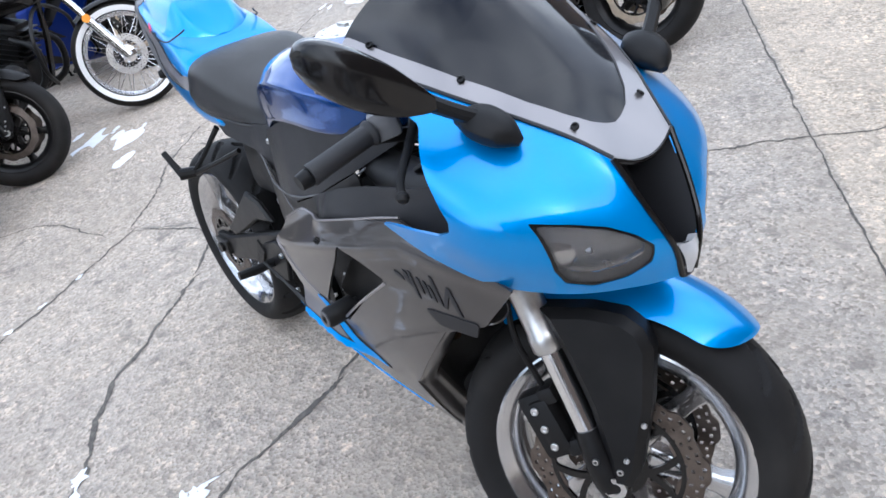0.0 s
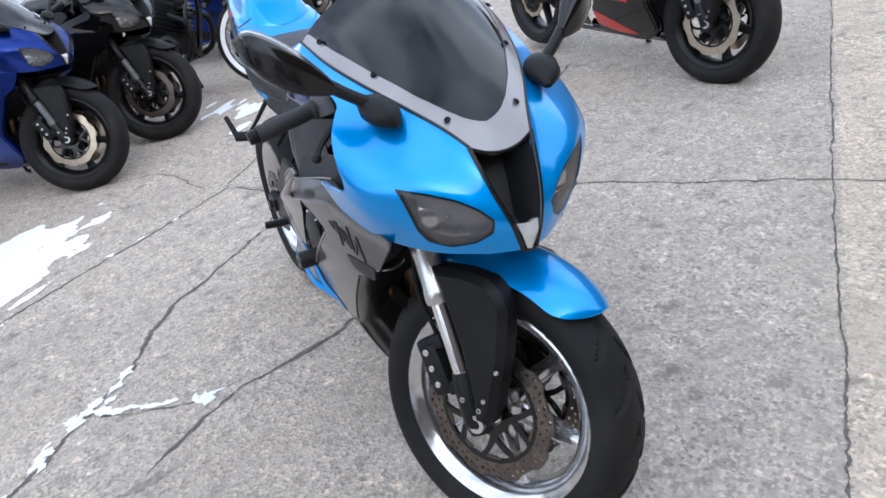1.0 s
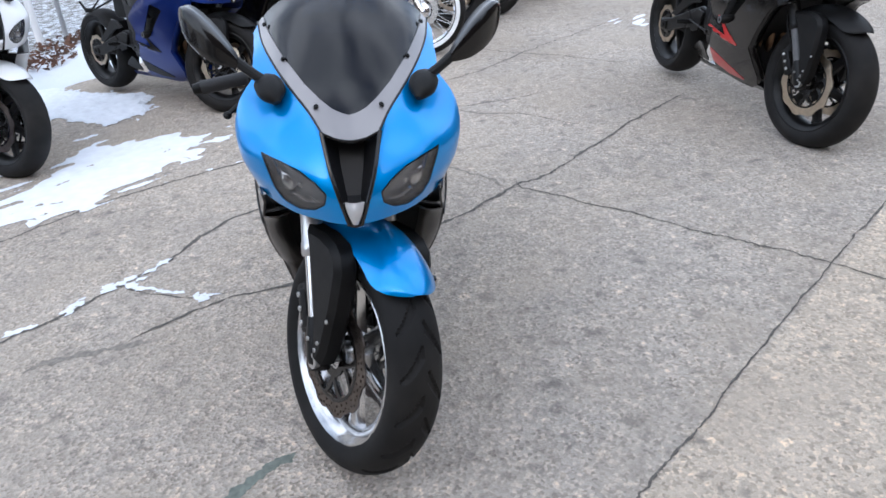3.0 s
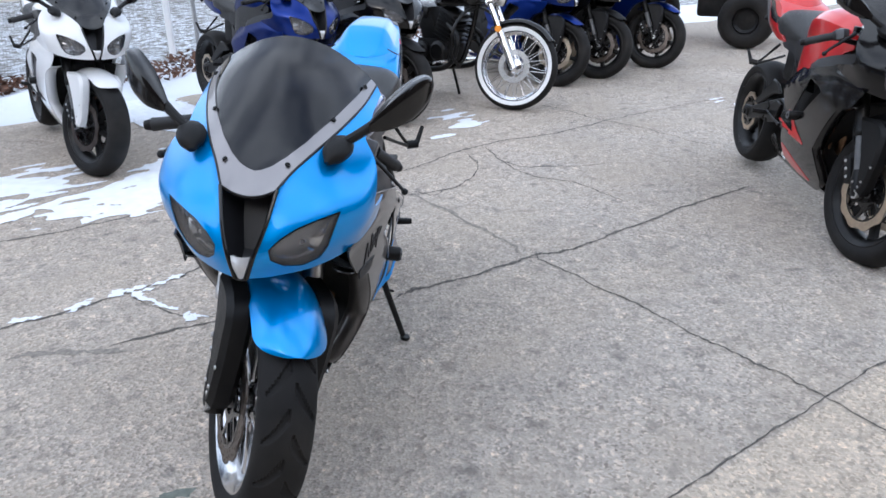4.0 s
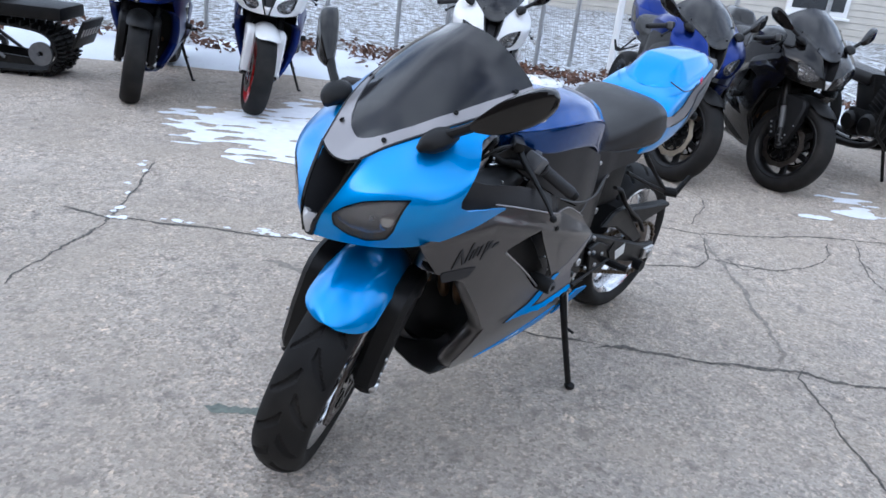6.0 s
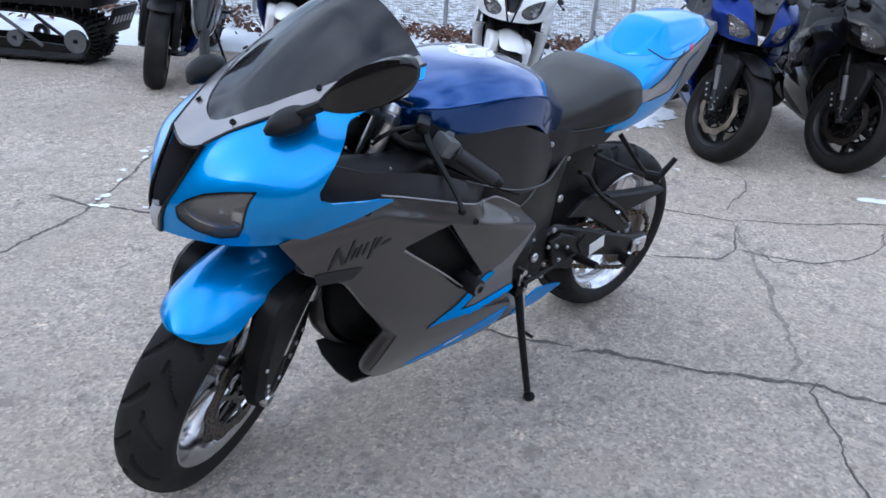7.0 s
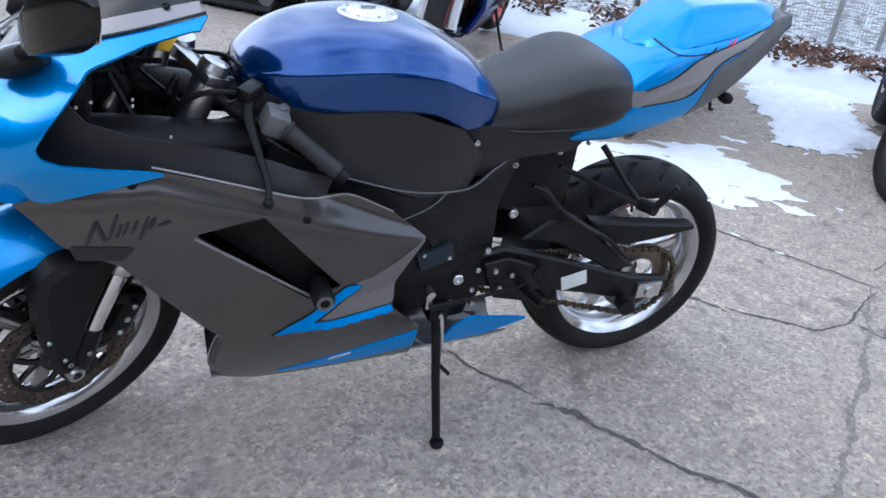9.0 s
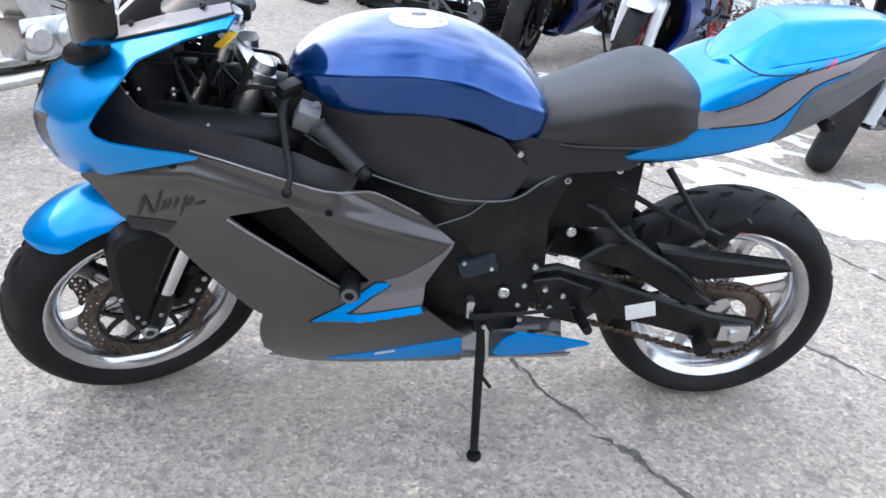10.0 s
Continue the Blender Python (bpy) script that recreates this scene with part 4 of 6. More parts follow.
    both("knee_panel", leaf(spar, lambda X, Z: 0.168 - 0.9 * (X - 0.80) ** 2 * (X > 0.8) - 1.4 * (X - 0.72) ** 2 * (X < 0.72) + 0.05 * (0.76 - Z), 0), KNEEM, "black textured knee panel")
    low = [(0.99, 0.79), (0.81, 0.700), (0.70, 0.655), (0.57, 0.660), (0.46, 0.722), (0.44, 0.700), (0.48, 0.60), (0.47, 0.47), (0.52, 0.30), (0.60, 0.31), (0.60, 0.47), (0.66, 0.56), (0.73, 0.60), (0.85, 0.68), (1.0, 0.74)]
    both("frame_spar", leaf(low, lambda X, Z: 0.166 - 0.55 * (X - 0.78) ** 2 * (X < 0.78) - 0.3 * np.clip(0.55 - Z, 0, 1) * 0.2, 0, 0.004), FRAMEB, "black alloy frame spar")
    if hi:
        pp = cr(np.array([(0.99, 0.150, 0.79), (0.90, 0.168, 0.735), (0.81, 0.174, 0.703), (0.70, 0.172, 0.672), (0.575, 0.152, 0.661), (0.51, 0.135, 0.695), (0.455, 0.118, 0.722)]), 30)
        both("seam_bead", tube(pp, 0.0022, 6), mat_grey_plastic, "pale panel seam")
        pp = cr(np.array([(0.62, 0.160, 0.662), (0.66, 0.166, 0.630), (0.735, 0.170, 0.60)]), 12)
        both("seam_bead", tube(pp, 0.0018, 6), mat_grey_plastic, "pale panel seam")
        for x, y, z, r in ((0.562, 0.150, 0.428, 0.014), (0.417, 0.086, 0.553, 0.012), (0.449, 0.106, 0.691, 0.008), (0.56, 0.128, 0.757, 0.007), (0.50, 0.150, 0.50, 0.008), (0.47, 0.15, 0.44, 0.007), (0.52, 0.155, 0.36, 0.007)):
            for s in (1, -1):
                part("frame_bolt", bolt((x, s * y, z), r, 0.008, s), ALU, eng, "bright frame bolt")
    # tank
    tk = []
    for x, zt, zb, w, _ in ((1.035, 0.885, 0.865, 0.030, 0.02), (1.02, 0.912, 0.85, 0.085, 0.06), (0.965, 0.948, 0.842, 0.140, 0.10), (0.88, 0.975, 0.838, 0.168, 0.115), (0.77, 0.983, 0.842, 0.176, 0.12), (0.67, 0.966, 0.828, 0.166, 0.10), (0.60, 0.938, 0.788, 0.144, 0.075), (0.550, 0.905, 0.780, 0.124, 0.06), (0.512, 0.862, 0.79, 0.107, 0.05), (0.498, 0.83, 0.80, 0.06, 0.03)):
        zm = zb + 0.50 * (zt - zb)
        h = zt - zb
        half = [(x, 0, zt), (x, w * 0.30, zt - 0.012 * h), (x, w * 0.58, zt - 0.06 * h), (x, w * 0.80, zt - 0.17 * h), (x, w * 0.94, zt - 0.34 * h), (x, w * 0.995, zm + 0.012), (x, w, zm - 0.004), (x, w * 0.975, zb + 0.020), (x, w * 0.945, zb + 0.003), (x, w * 0.8, zb - 0.002), (x, 0, zb)]
        tk.append(half + [(x_, -y_, z_) for x_, y_, z_ in reversed(half[1:-1])])
    tank = part("fuel_tank", outward(loft(tk, 60 if hi else 20, 56 if hi else 20)), c["tank"], bike, c.get("tank_label", ""))
    capm = Matrix.Translation((0.775, 0, 0.980)) @ Matrix.Rotation(radians(91), 4, "X")
    part("filler_cap", outward(lathe([(0, 0.010), (0.034, 0.010), (0.037, 0.008), (0.040, 0.003), (0.055, 0.004), (0.060, 0.0), (0.060, -0.01)], 40)), mat_cap, tank, "silver filler cap", capm)
    if hi:
        part("cap_key", box((0.030, 0.012, 0.006), (0.775, 0, 0.993), 0.002), ALU, tank)
        for k in range(7):
            an = 2 * math.pi * k / 7
            part("cap_screw", moved(bolt((0.047 * math.cos(an), 0.003, 0.047 * math.sin(an)), 0.004, 0.003, 1), capm), ALU, tank)
    # seat
    st = []
    for x, zt, zb, w in ((0.556, 0.815, 0.780, 0.070), (0.535, 0.838, 0.777, 0.102), (0.48, 0.858, 0.776, 0.122), (0.41, 0.884, 0.780, 0.140), (0.34, 0.912, 0.786, 0.152), (0.28, 0.924, 0.798, 0.158), (0.225, 0.914, 0.822, 0.148), (0.180, 0.885, 0.842, 0.115), (0.165, 0.865, 0.85, 0.055)):
        half = [(x, 0, zt), (x, w * 0.6, zt - 0.004), (x, w * 0.9, zt - 0.022), (x, w, zt - 0.052 if zt - 0.052 > zb + 0.01 else zb + 0.012), (x, w * 0.96, zb), (x, 0, zb)]
        st.append(half + [(x_, -y_, z_) for x_, y_, z_ in reversed(half[1:-1])])
    seat = part("seat", outward(loft(st, 40 if hi else 16, 44 if hi else 18)), VINYL, bike, "black vinyl rider seat")
    if hi:
        rim_ = cr(np.array([(0.55, 0.085, 0.782), (0.51, 0.117, 0.780), (0.45, 0.134, 0.780), (0.38, 0.147, 0.786), (0.31, 0.156, 0.794), (0.25, 0.155, 0.812), (0.20, 0.131, 0.836), (0.172, 0.09, 0.852)]), 30)
        for s in (1, -1):
            part("seat_piping", tube(rim_ * (1, s, 1), 0.0035, 6), INK, seat, "black seam along the seat's lower edge")
    base = [(0.64, 0.815), (0.56, 0.79), (0.50, 0.786), (0.36, 0.792), (0.27, 0.81), (0.33, 0.735), (0.46, 0.715), (0.50, 0.68), (0.56, 0.67)]
    both("seat_base_cover", leaf(base, lambda X, Z: 0.128 + 0.10 * (0.45 - X) * (X < 0.45) - 0.15 * np.clip(X - 0.5, 0, 1), 0), KNEEM, "black side cover under the seat")
    # tail: a cradle round the seat's rear, rising to a raised cowl
    tl = []
    for x, zt, zb, w in ((0.350, 0.772, 0.757, 0.136), (0.335, 0.786, 0.754, 0.146), (0.30, 0.822, 0.752, 0.150), (0.25, 0.868, 0.753, 0.153), (0.20, 0.915, 0.760, 0.152), (0.13, 0.950, 0.773, 0.146), (0.06, 0.972, 0.793, 0.138), (-0.01, 0.985, 0.822, 0.128), (-0.08, 1.002, 0.865, 0.116), (-0.15, 1.022, 0.922, 0.098), (-0.195, 1.026, 0.962, 0.078), (-0.21, 1.015, 0.985, 0.045)):
        h = zt - zb
        half = [(x, 0, zt), (x, w * 0.55, zt - 0.001), (x, w * 0.80, zt - 0.006 - 0.02 * h), (x, w * 0.91, zt - 0.12 * h), (x, w * 0.985, zt - 0.42 * h), (x, w, zt - 0.52 * h), (x, w * 0.97, zb + 0.16 * h), (x, w * 0.88, zb + 0.03 * h), (x, w * 0.70, zb), (x, 0, zb + 0.004)]
        tl.append(half + [(x_, -y_, z_) for x_, y_, z_ in reversed(half[1:-1])])
    tail_body = outward(loft(tl, 80 if hi else 22, 64 if hi else 20))
    tail = part("tail_cowl", tail_body, c["cowl"], bike, c.get("tail_label", ""))
    hp = []
    for x, zt, zb, w in ((0.168, 0.936, 0.925, 0.030), (0.150, 0.956, 0.930, 0.078), (0.115, 0.990, 0.945, 0.104), (0.075, 1.022, 0.960, 0.109), (0.045, 1.034, 0.965, 0.108), (-0.05, 1.042, 0.985, 0.100), (-0.13, 1.044, 1.005, 0.084), (-0.18, 1.036, 1.015, 0.058), (-0.196, 1.028, 1.015, 0.03)):
        h = zt - zb
        half = [(x, 0, zt), (x, w * 0.42, zt - 0.002), (x, w * 0.62, zt - 0.10 * h), (x, w * 0.80, zt - 0.42 * h), (x, w * 0.96, zt - 0.86 * h), (x, w, zb - 0.004), (x, 0, zb - 0.012)]
        hp.append(half + [(x_, -y_, z_) for x_, y_, z_ in reversed(half[1:-1])])
    part("seat_cowl", outward(loft(hp, 44 if hi else 14, 44 if hi else 16)), c["cowl"], tail, "raised pillion seat cowl")
    part("undertail", prism([(0.05, 0.790), (-0.03, 0.808), (-0.10, 0.858), (-0.175, 0.935), (-0.222, 1.000), (-0.215, 1.022), (-0.12, 0.96), (0.0, 0.87)], -0.085, 0.085, 0.015), mat_grey_plastic, tail, "dark grey undertail")
    TV, TF = outward(loft(tl, 130, 96)) if hi else tail_body

    def tail_zone(poly, lift, material, label, nm):
        for s in (1, -1):
            val = np.minimum(inside(TV[:, [0, 2]], poly), s * TV[:, 1] - 0.045)
            m_ = clip((TV, TF), val)
            if len(m_[0]):
                part(nm, solid(m_, 0.004, lift), material, tail, label)
    STRIPE = [(0.31, 0.868), (0.19, 0.872), (0.12, 0.898), (0.055, 0.938), (-0.03, 0.966), (-0.11, 0.994), (-0.14, 1.0), (-0.07, 0.955), (-0.005, 0.926), (0.038, 0.882), (0.079, 0.853), (0.195, 0.839), (0.31, 0.83)]
    tail_zone(STRIPE, 0.0015, c["surround"], "silver-grey tail stripe", "tail_stripe")
    tail_zone([(0.05, 0.78), (0.050, 0.817), (0.033, 0.832), (0.014, 0.895), (-0.007, 0.919), (-0.066, 0.947), (-0.112, 0.986), (-0.16, 1.02), (-0.23, 1.05), (-0.25, 0.95), (-0.14, 0.86), (-0.02, 0.78)], 0.0018, mat_grey_plastic, "dark grey tail end", "tail_end")
    if hi:
        near = TV[TV[:, 1] > 0.05]

        def tail_patch(poly, lift, material, label, nm):
            P_ = np.asarray(poly, float)
            lo, h2 = P_.min(0) - 0.004, P_.max(0) + 0.004
            X, Z = np.meshgrid(np.arange(lo[0], h2[0], 0.0022), np.arange(lo[1], h2[1], 0.0022), indexing="ij")
            D = (X.ravel()[:, None] - near[None, :, 0]) ** 2 + (Z.ravel()[:, None] - near[None, :, 2]) ** 2
            W_ = (np.exp(-D / (2 * 0.006 ** 2)) + 1e-9 * (D < 0.0009)) * np.exp((near[None, :, 1] - 0.1) / 0.006)
            Y = (W_ * near[None, :, 1]).sum(1) / np.maximum(W_.sum(1), 1e-12)
            mesh = facing(gridmesh(np.stack([X, Y.reshape(X.shape) + lift, Z], -1)), (0, 1, 0))
            m_ = clip(mesh, inside(mesh[0][:, [0, 2]], poly))
            if len(m_[0]):
                m_ = solid(m_, 0.003)
                part(nm, m_, material, tail, label)
                part(nm, mirror(m_), material, tail, label)
        SEAM = [(0.172, 0.972), (0.115, 0.946), (0.03, 0.950), (-0.06, 0.976), (-0.15, 1.006)]
        for line in (STRIPE[1:6], STRIPE[7:12], SEAM):
            P_ = cr(np.array(line), 30)
            T_ = np.gradient(P_, axis=0)
            N_ = np.stack([-T_[:, 1], T_[:, 0]], -1) / np.linalg.norm(T_, axis=1, keepdims=True) * 0.0014
            for k in range(0, 29, 7):
                seg = slice(k, min(30, k + 8))
                tail_patch([tuple(p) for p in (P_ + N_)[seg]] + [tuple(p) for p in (P_ - N_)[seg][::-1]], 0.0030, INK, "thin black pinstripe", "pinstripe")
        for x, z, w_, h_, m_ in ((0.088, 0.924, 0.018, 0.004, INK), (0.082, 0.930, 0.005, 0.012, INK), (0.084, 0.941, 0.018, 0.004, INK), (0.058, 0.934, 0.005, 0.017, INK), (0.044, 0.938, 0.005, 0.017, INK), (0.028, 0.950, 0.008, 0.004, INK), (0.014, 0.946, 0.005, 0.018, INK), (0.004, 0.948, 0.005, 0.012, INK), (-0.012, 0.954, 0.006, 0.018, PINK), (-0.021, 0.956, 0.011, 0.016, PINK)):
            tail_patch([(x, z), (x - w_, z + 0.009), (x - w_ - 0.008, z + 0.009 + h_), (x - 0.008, z + h_)], 0.0030, m_, "plain decal bar", "decal_bar")
    part("tail_light", box((0.03, 0.07, 0.03), (-0.175, 0, 0.985), 0.01), REDP, tail, "red tail light")
    for s in (1, -1):
        part("turn_signal", tube([(-0.06, s * 0.07, 0.842), (-0.063, s * 0.105, 0.838), (-0.066, s * 0.115, 0.838), (-0.068, s * 0.124, 0.838)], [0.007, 0.013, 0.014, 0.009], 14), BLACKP, tail, "short black turn signal")
        # pillion peg bracket
        br = part("peg_bracket", join(tube([(0.245, s * 0.125, 0.735), (0.19, s * 0.165, 0.66), (0.150, s * 0.19, 0.615)], [0.008, 0.006, 0.008], 8), tube([(0.345, s * 0.125, 0.690), (0.25, s * 0.16, 0.65), (0.150, s * 0.19, 0.612)], [0.007, 0.006, 0.008], 8)), FRAMEB, bike, "black pillion peg bracket")
        part("peg", join(tube([(0.150, s * 0.185, 0.615), (0.135, s * 0.225, 0.62)], 0.016, 10), tube([(0.14, s * 0.22, 0.618), (0.10, s * 0.235, 0.680)], [0.010, 0.008], 8)), BLACKP, br, "folded pillion footpeg")
        # rider footrest
        rs = part("footrest_plate", prism([(0.50, 0.46), (0.44, 0.47), (0.36, 0.44), (0.33, 0.39), (0.38, 0.34), (0.46, 0.36)], s * 0.135, s * 0.150, 0.003), FRAMEB, bike, "black rearset plate")
        part("footpeg", tube([(0.395, s * 0.15, 0.395), (0.39, s * 0.20, 0.395), (0.385, s * 0.245, 0.398)], [0.012, 0.013, 0.011], 10), FRAMEB, rs, "knurled footpeg")
        part("heel_guard", prism([(0.37, 0.42), (0.345, 0.45), (0.30, 0.37), (0.315, 0.345)], s * 0.150, s * 0.156, 0.001), BLACKP, rs, "heel guard")
        part("pedal", tube([(0.40, s * 0.175, 0.408), (0.52, s * 0.18, 0.392), (0.637, s * 0.19, 0.384)], [0.0045, 0.0045, 0.008], 8), FRAMEB, rs, "foot pedal rod")
    # swingarm, hugger, chain
    for s in (1, -1):
        arm = [(0.56, 0.46), (0.44, 0.485), (0.34, 0.455), (0.22, 0.415), (0.06, 0.362), (-0.05, 0.345), (-0.06, 0.30), (0.06, 0.285), (0.20, 0.325), (0.36, 0.360), (0.52, 0.385)]
        sw = part("swingarm", prism(arm, s * 0.105, s * 0.130, 0.006), FRAMEB, bike, "black swingarm beam")
        brace = [(0.40, 0.50), (0.34, 0.545), (0.27, 0.555), (0.20, 0.50), (0.10, 0.42), (0.05, 0.385), (0.13, 0.385), (0.22, 0.435), (0.30, 0.48)]
        part("swingarm_brace", prism(brace, s * 0.108, s * 0.125, 0.006), FRAMEB, sw, "upper swingarm brace")
        part("axle_block", join(box((0.075, 0.018, 0.045), (0.0, s * 0.132, 0.318), 0.005), tube([(0, s * 0.10, 0.315), (0, s * 0.15, 0.315)], 0.016, 12)), ALU if s > 0 else FRAMEB, sw, "rear axle block")
        if s > 0 and hi:
            part("warning_sticker", box((0.070, 0.002, 0.042), (0.234, 0.1315, 0.372), 0.0008, (0, 14, 0)), PALE, sw, "pale rectangular sticker")
            part("stand_spool", tube([(0.075, 0.13, 0.288), (0.075, 0.165, 0.288)], [0.018, 0.022], 14), BLACKP, sw, "black stand spool")
    hug = part("chain_guard", prism([(0.22, 0.535), (0.10, 0.520), (-0.09, 0.500), (-0.10, 0.485), (0.00, 0.468), (0.10, 0.455), (0.20, 0.480)], 0.085, 0.125, 0.006), BLACKP, bike, "black chain guard")
    sprocket = disc_mesh(0.055, 0.100, 0.098, 0.007, 0, False, 80)
    part("sprocket", sprocket, STEEL, bike, "rear chain sprocket", Matrix.Translation(AXLE_R))
    links = []
    top_run = [((0.56 + (0.02 - 0.56) * t_, 0.0945, 0.455 + (0.420 - 0.455) * t_)) for t_ in np.linspace(0, 1, 40)]
    bot_run = [((0.56 + (0.02 - 0.56) * t_, 0.0945, 0.375 + (0.213 - 0.375) * t_)) for t_ in np.linspace(0, 1, 40)]
    arc = [(0.103 * math.cos(t_), 0.0945, 0.315 + 0.103 * math.sin(t_)) for t_ in np.linspace(radians(82), radians(278), 24)]
    for i, p_ in enumerate(top_run + bot_run + arc):
        links.append(box((0.0135, 0.016 if i % 2 else 0.010, 0.012), p_, 0.002, (0, 0, 0), 1))
    part("drive_chain", join(*links), CHAINM, bike, "oily drive chain")
    tb = part("rear_shock", tube([(0.47, 0, 0.46), (0.43, 0, 0.60), (0.41, 0, 0.72)], [0.03, 0.034, 0.025], 14), FRAMEB, bike)
    part("inner_fender", solid(facing(gridmesh(crgrid(np.array([[(0.335 * math.cos(p_) + 0.0, y, 0.32 + 0.345 * math.sin(p_)) for y in (-0.09, -0.05, 0, 0.05, 0.09)] for p_ in np.radians([5, 15, 27, 38])]), 16, 10)), (0.5, 0, 1)), 0.004), BLACKP, bike, "black inner rear mudguard")
    part("battery_box", box((0.24, 0.19, 0.20), (0.40, 0, 0.66), 0.03), ENGB, bike, "black battery box")
    part("subframe", join(box((0.34, 0.16, 0.07), (0.33, 0, 0.745), 0.02, (0, 8, 0)), box((0.3, 0.10, 0.06), (0.08, 0, 0.815), 0.02, (0, 14, 0))), ENGB, bike, "black subframe")
    if stand:
        # its foot ends level with the leaning machine's ground
        leg = [(0.60, 0.150, 0.335), (0.603, 0.20, 0.20), (0.604, 0.262, 0.045)]
        so = part("side_stand", tube(leg, [0.013, 0.011, 0.010], 10), FRAMEB, bike, "black side stand")
        part("stand_foot", outward(lathe([(0, 0.006), (0.016, 0.006), (0.018, 0.0), (0.016, -0.006), (0, -0.006)], 16)), FRAMEB, so, "", Matrix.Translation((0.604, 0.270, 0.036)) @ Matrix.Rotation(radians(84), 4, "X"))
        part("stand_tang", tube([(0.60, 0.19, 0.22), (0.575, 0.215, 0.20)], 0.005, 6), FRAMEB, so)
        part("stand_spring", tube([(0.592, 0.158, 0.34), (0.588, 0.18, 0.25)], 0.006, 8), ALU, so)
        part("stand_bracket", box((0.05, 0.05, 0.05), (0.60, 0.14, 0.345), 0.01), FRAMEB, so)
    return bike


mat_grey_plastic = mat("grey_plastic", (0.11, 0.112, 0.118), 0.45, 0, 0, vary=0.15, scale=30, bump=0.1, bscale=500, dust=0.1)
mat_nose = mat("clear_marker_plastic", (0.55, 0.55, 0.56), 0.2, 0.3, 0.8, vary=0.1, scale=40)
mat_cap = mat("silver_cap", (0.75, 0.75, 0.74), 0.28, 0.8, 0.2, vary=0.08, scale=40)


# ---- ground: one worn concrete sheet to the horizon ----
def concrete():
    m = bpy.data.materials.new("worn_concrete")
    m.use_nodes = True
    nt = m.node_tree
    N, Lk = nt.nodes, nt.links
    b = N["Principled BSDF"]
    tc = N.new("ShaderNodeTexCoord")

    def noise_(scale, detail, rough=0.6):
        n = N.new("ShaderNodeTexNoise")
        n.inputs["Scale"].default_value, n.inputs["Detail"].default_value, n.inputs["Roughness"].default_value = scale, detail, rough
        Lk.new(tc.outputs["Object"], n.inputs["Vector"])
        return n

    def ramp(src, stops):
        r = N.new("ShaderNodeValToRGB")
        el = r.color_ramp.elements
        el[0].position, el[0].color = stops[0][0], (*stops[0][1], 1)
        el[1].position, el[1].color = stops[-1][0], (*stops[-1][1], 1)
        for p, c in stops[1:-1]:
            e = el.new(p)
            e.color = (*c, 1)
        Lk.new(src, r.inputs[0])
        return r

    def mix(kind, fac, a, c):
        x = N.new("ShaderNodeMix")
        x.data_type, x.blend_type = "RGBA", kind
        if isinstance(fac, float):
            x.inputs["Factor"].default_value = fac
        else:
            Lk.new(fac, x.inputs["Factor"])
        Lk.new(a, x.inputs["A"])
        if isinstance(c, tuple):
            x.inputs["B"].default_value = (*c, 1)
        else:
            Lk.new(c, x.inputs["B"])
        return x.outputs["Result"]

    broad = ramp(noise_(0.9, 6).outputs["Fac"], [(0.3, (0.374, 0.333, 0.290)), (0.5, (0.450, 0.403, 0.353)), (0.7, (0.513, 0.461, 0.406))])
    mid_ = ramp(noise_(14, 10, 0.75).outputs["Fac"], [(0.28, (0.66, 0.64, 0.62)), (0.5, (0.98, 0.98, 0.98)), (0.72, (1.14, 1.12, 1.09))])
    col = mix("MULTIPLY", 1.0, broad.outputs[0], mid_.outputs[0])
    # exposed aggregate: pale and dark stones
    vo = N.new("ShaderNodeTexVoronoi")
    vo.inputs["Scale"].default_value = 105
    Lk.new(tc.outputs["Object"], vo.inputs["Vector"])
    sep = N.new("ShaderNodeSeparateColor")
    Lk.new(vo.outputs["Color"], sep.inputs[0])
    stone = ramp(sep.outputs[0], [(0.0, (0.29, 0.27, 0.25)), (0.16, (0.64, 0.615, 0.58)), (0.55, (1.0, 1.0, 1.0)), (0.80, (1.16, 1.13, 1.09)), (1.0, (1.7, 1.61, 1.49))])
    patch = ramp(noise_(1.7, 5).outputs["Fac"], [(0.35, (0.38, 0.38, 0.38)), (0.65, (0.88, 0.88, 0.88))])
    col = mix("MULTIPLY", patch.outputs[0], col, stone.outputs[0])
    vs = N.new("ShaderNodeTexVoronoi")
    vs.inputs["Scale"].default_value = 46
    Lk.new(tc.outputs["Object"], vs.inputs["Vector"])
    s2 = N.new("ShaderNodeSeparateColor")
    Lk.new(vs.outputs["Color"], s2.inputs[0])
    chip = ramp(s2.outputs[1], [(0.0, (1, 1, 1)), (0.93, (1, 1, 1)), (0.96, (1.25, 1.22, 1.17)), (1.0, (1.5, 1.45, 1.38))])
    col = mix("MULTIPLY", 0.8, col, chip.outputs[0])
    fine = ramp(noise_(320, 3, 0.8).outputs["Fac"], [(0.30, (0.62, 0.61, 0.59)), (0.5, (1.0, 1.0, 1.0)), (0.70, (1.35, 1.33, 1.29))])
    col = mix("MULTIPLY", 0.6, col, fine.outputs[0])
    # slabs of different pours: a cool one beside the machine, a pale one past the joint
    xyz = N.new("ShaderNodeSeparateXYZ")
    warp = N.new("ShaderNodeVectorMath")
    warp.operation = "MULTIPLY_ADD"
    warp.inputs[1].default_value = (0.5, 0.5, 0.5)
    Lk.new(noise_(2.2, 7, 0.65).outputs["Color"], warp.inputs[0])
    Lk.new(tc.outputs["Object"], warp.inputs[2])
    Lk.new(warp.outputs[0], xyz.inputs[0])
    xy = N.new("ShaderNodeSeparateXYZ")
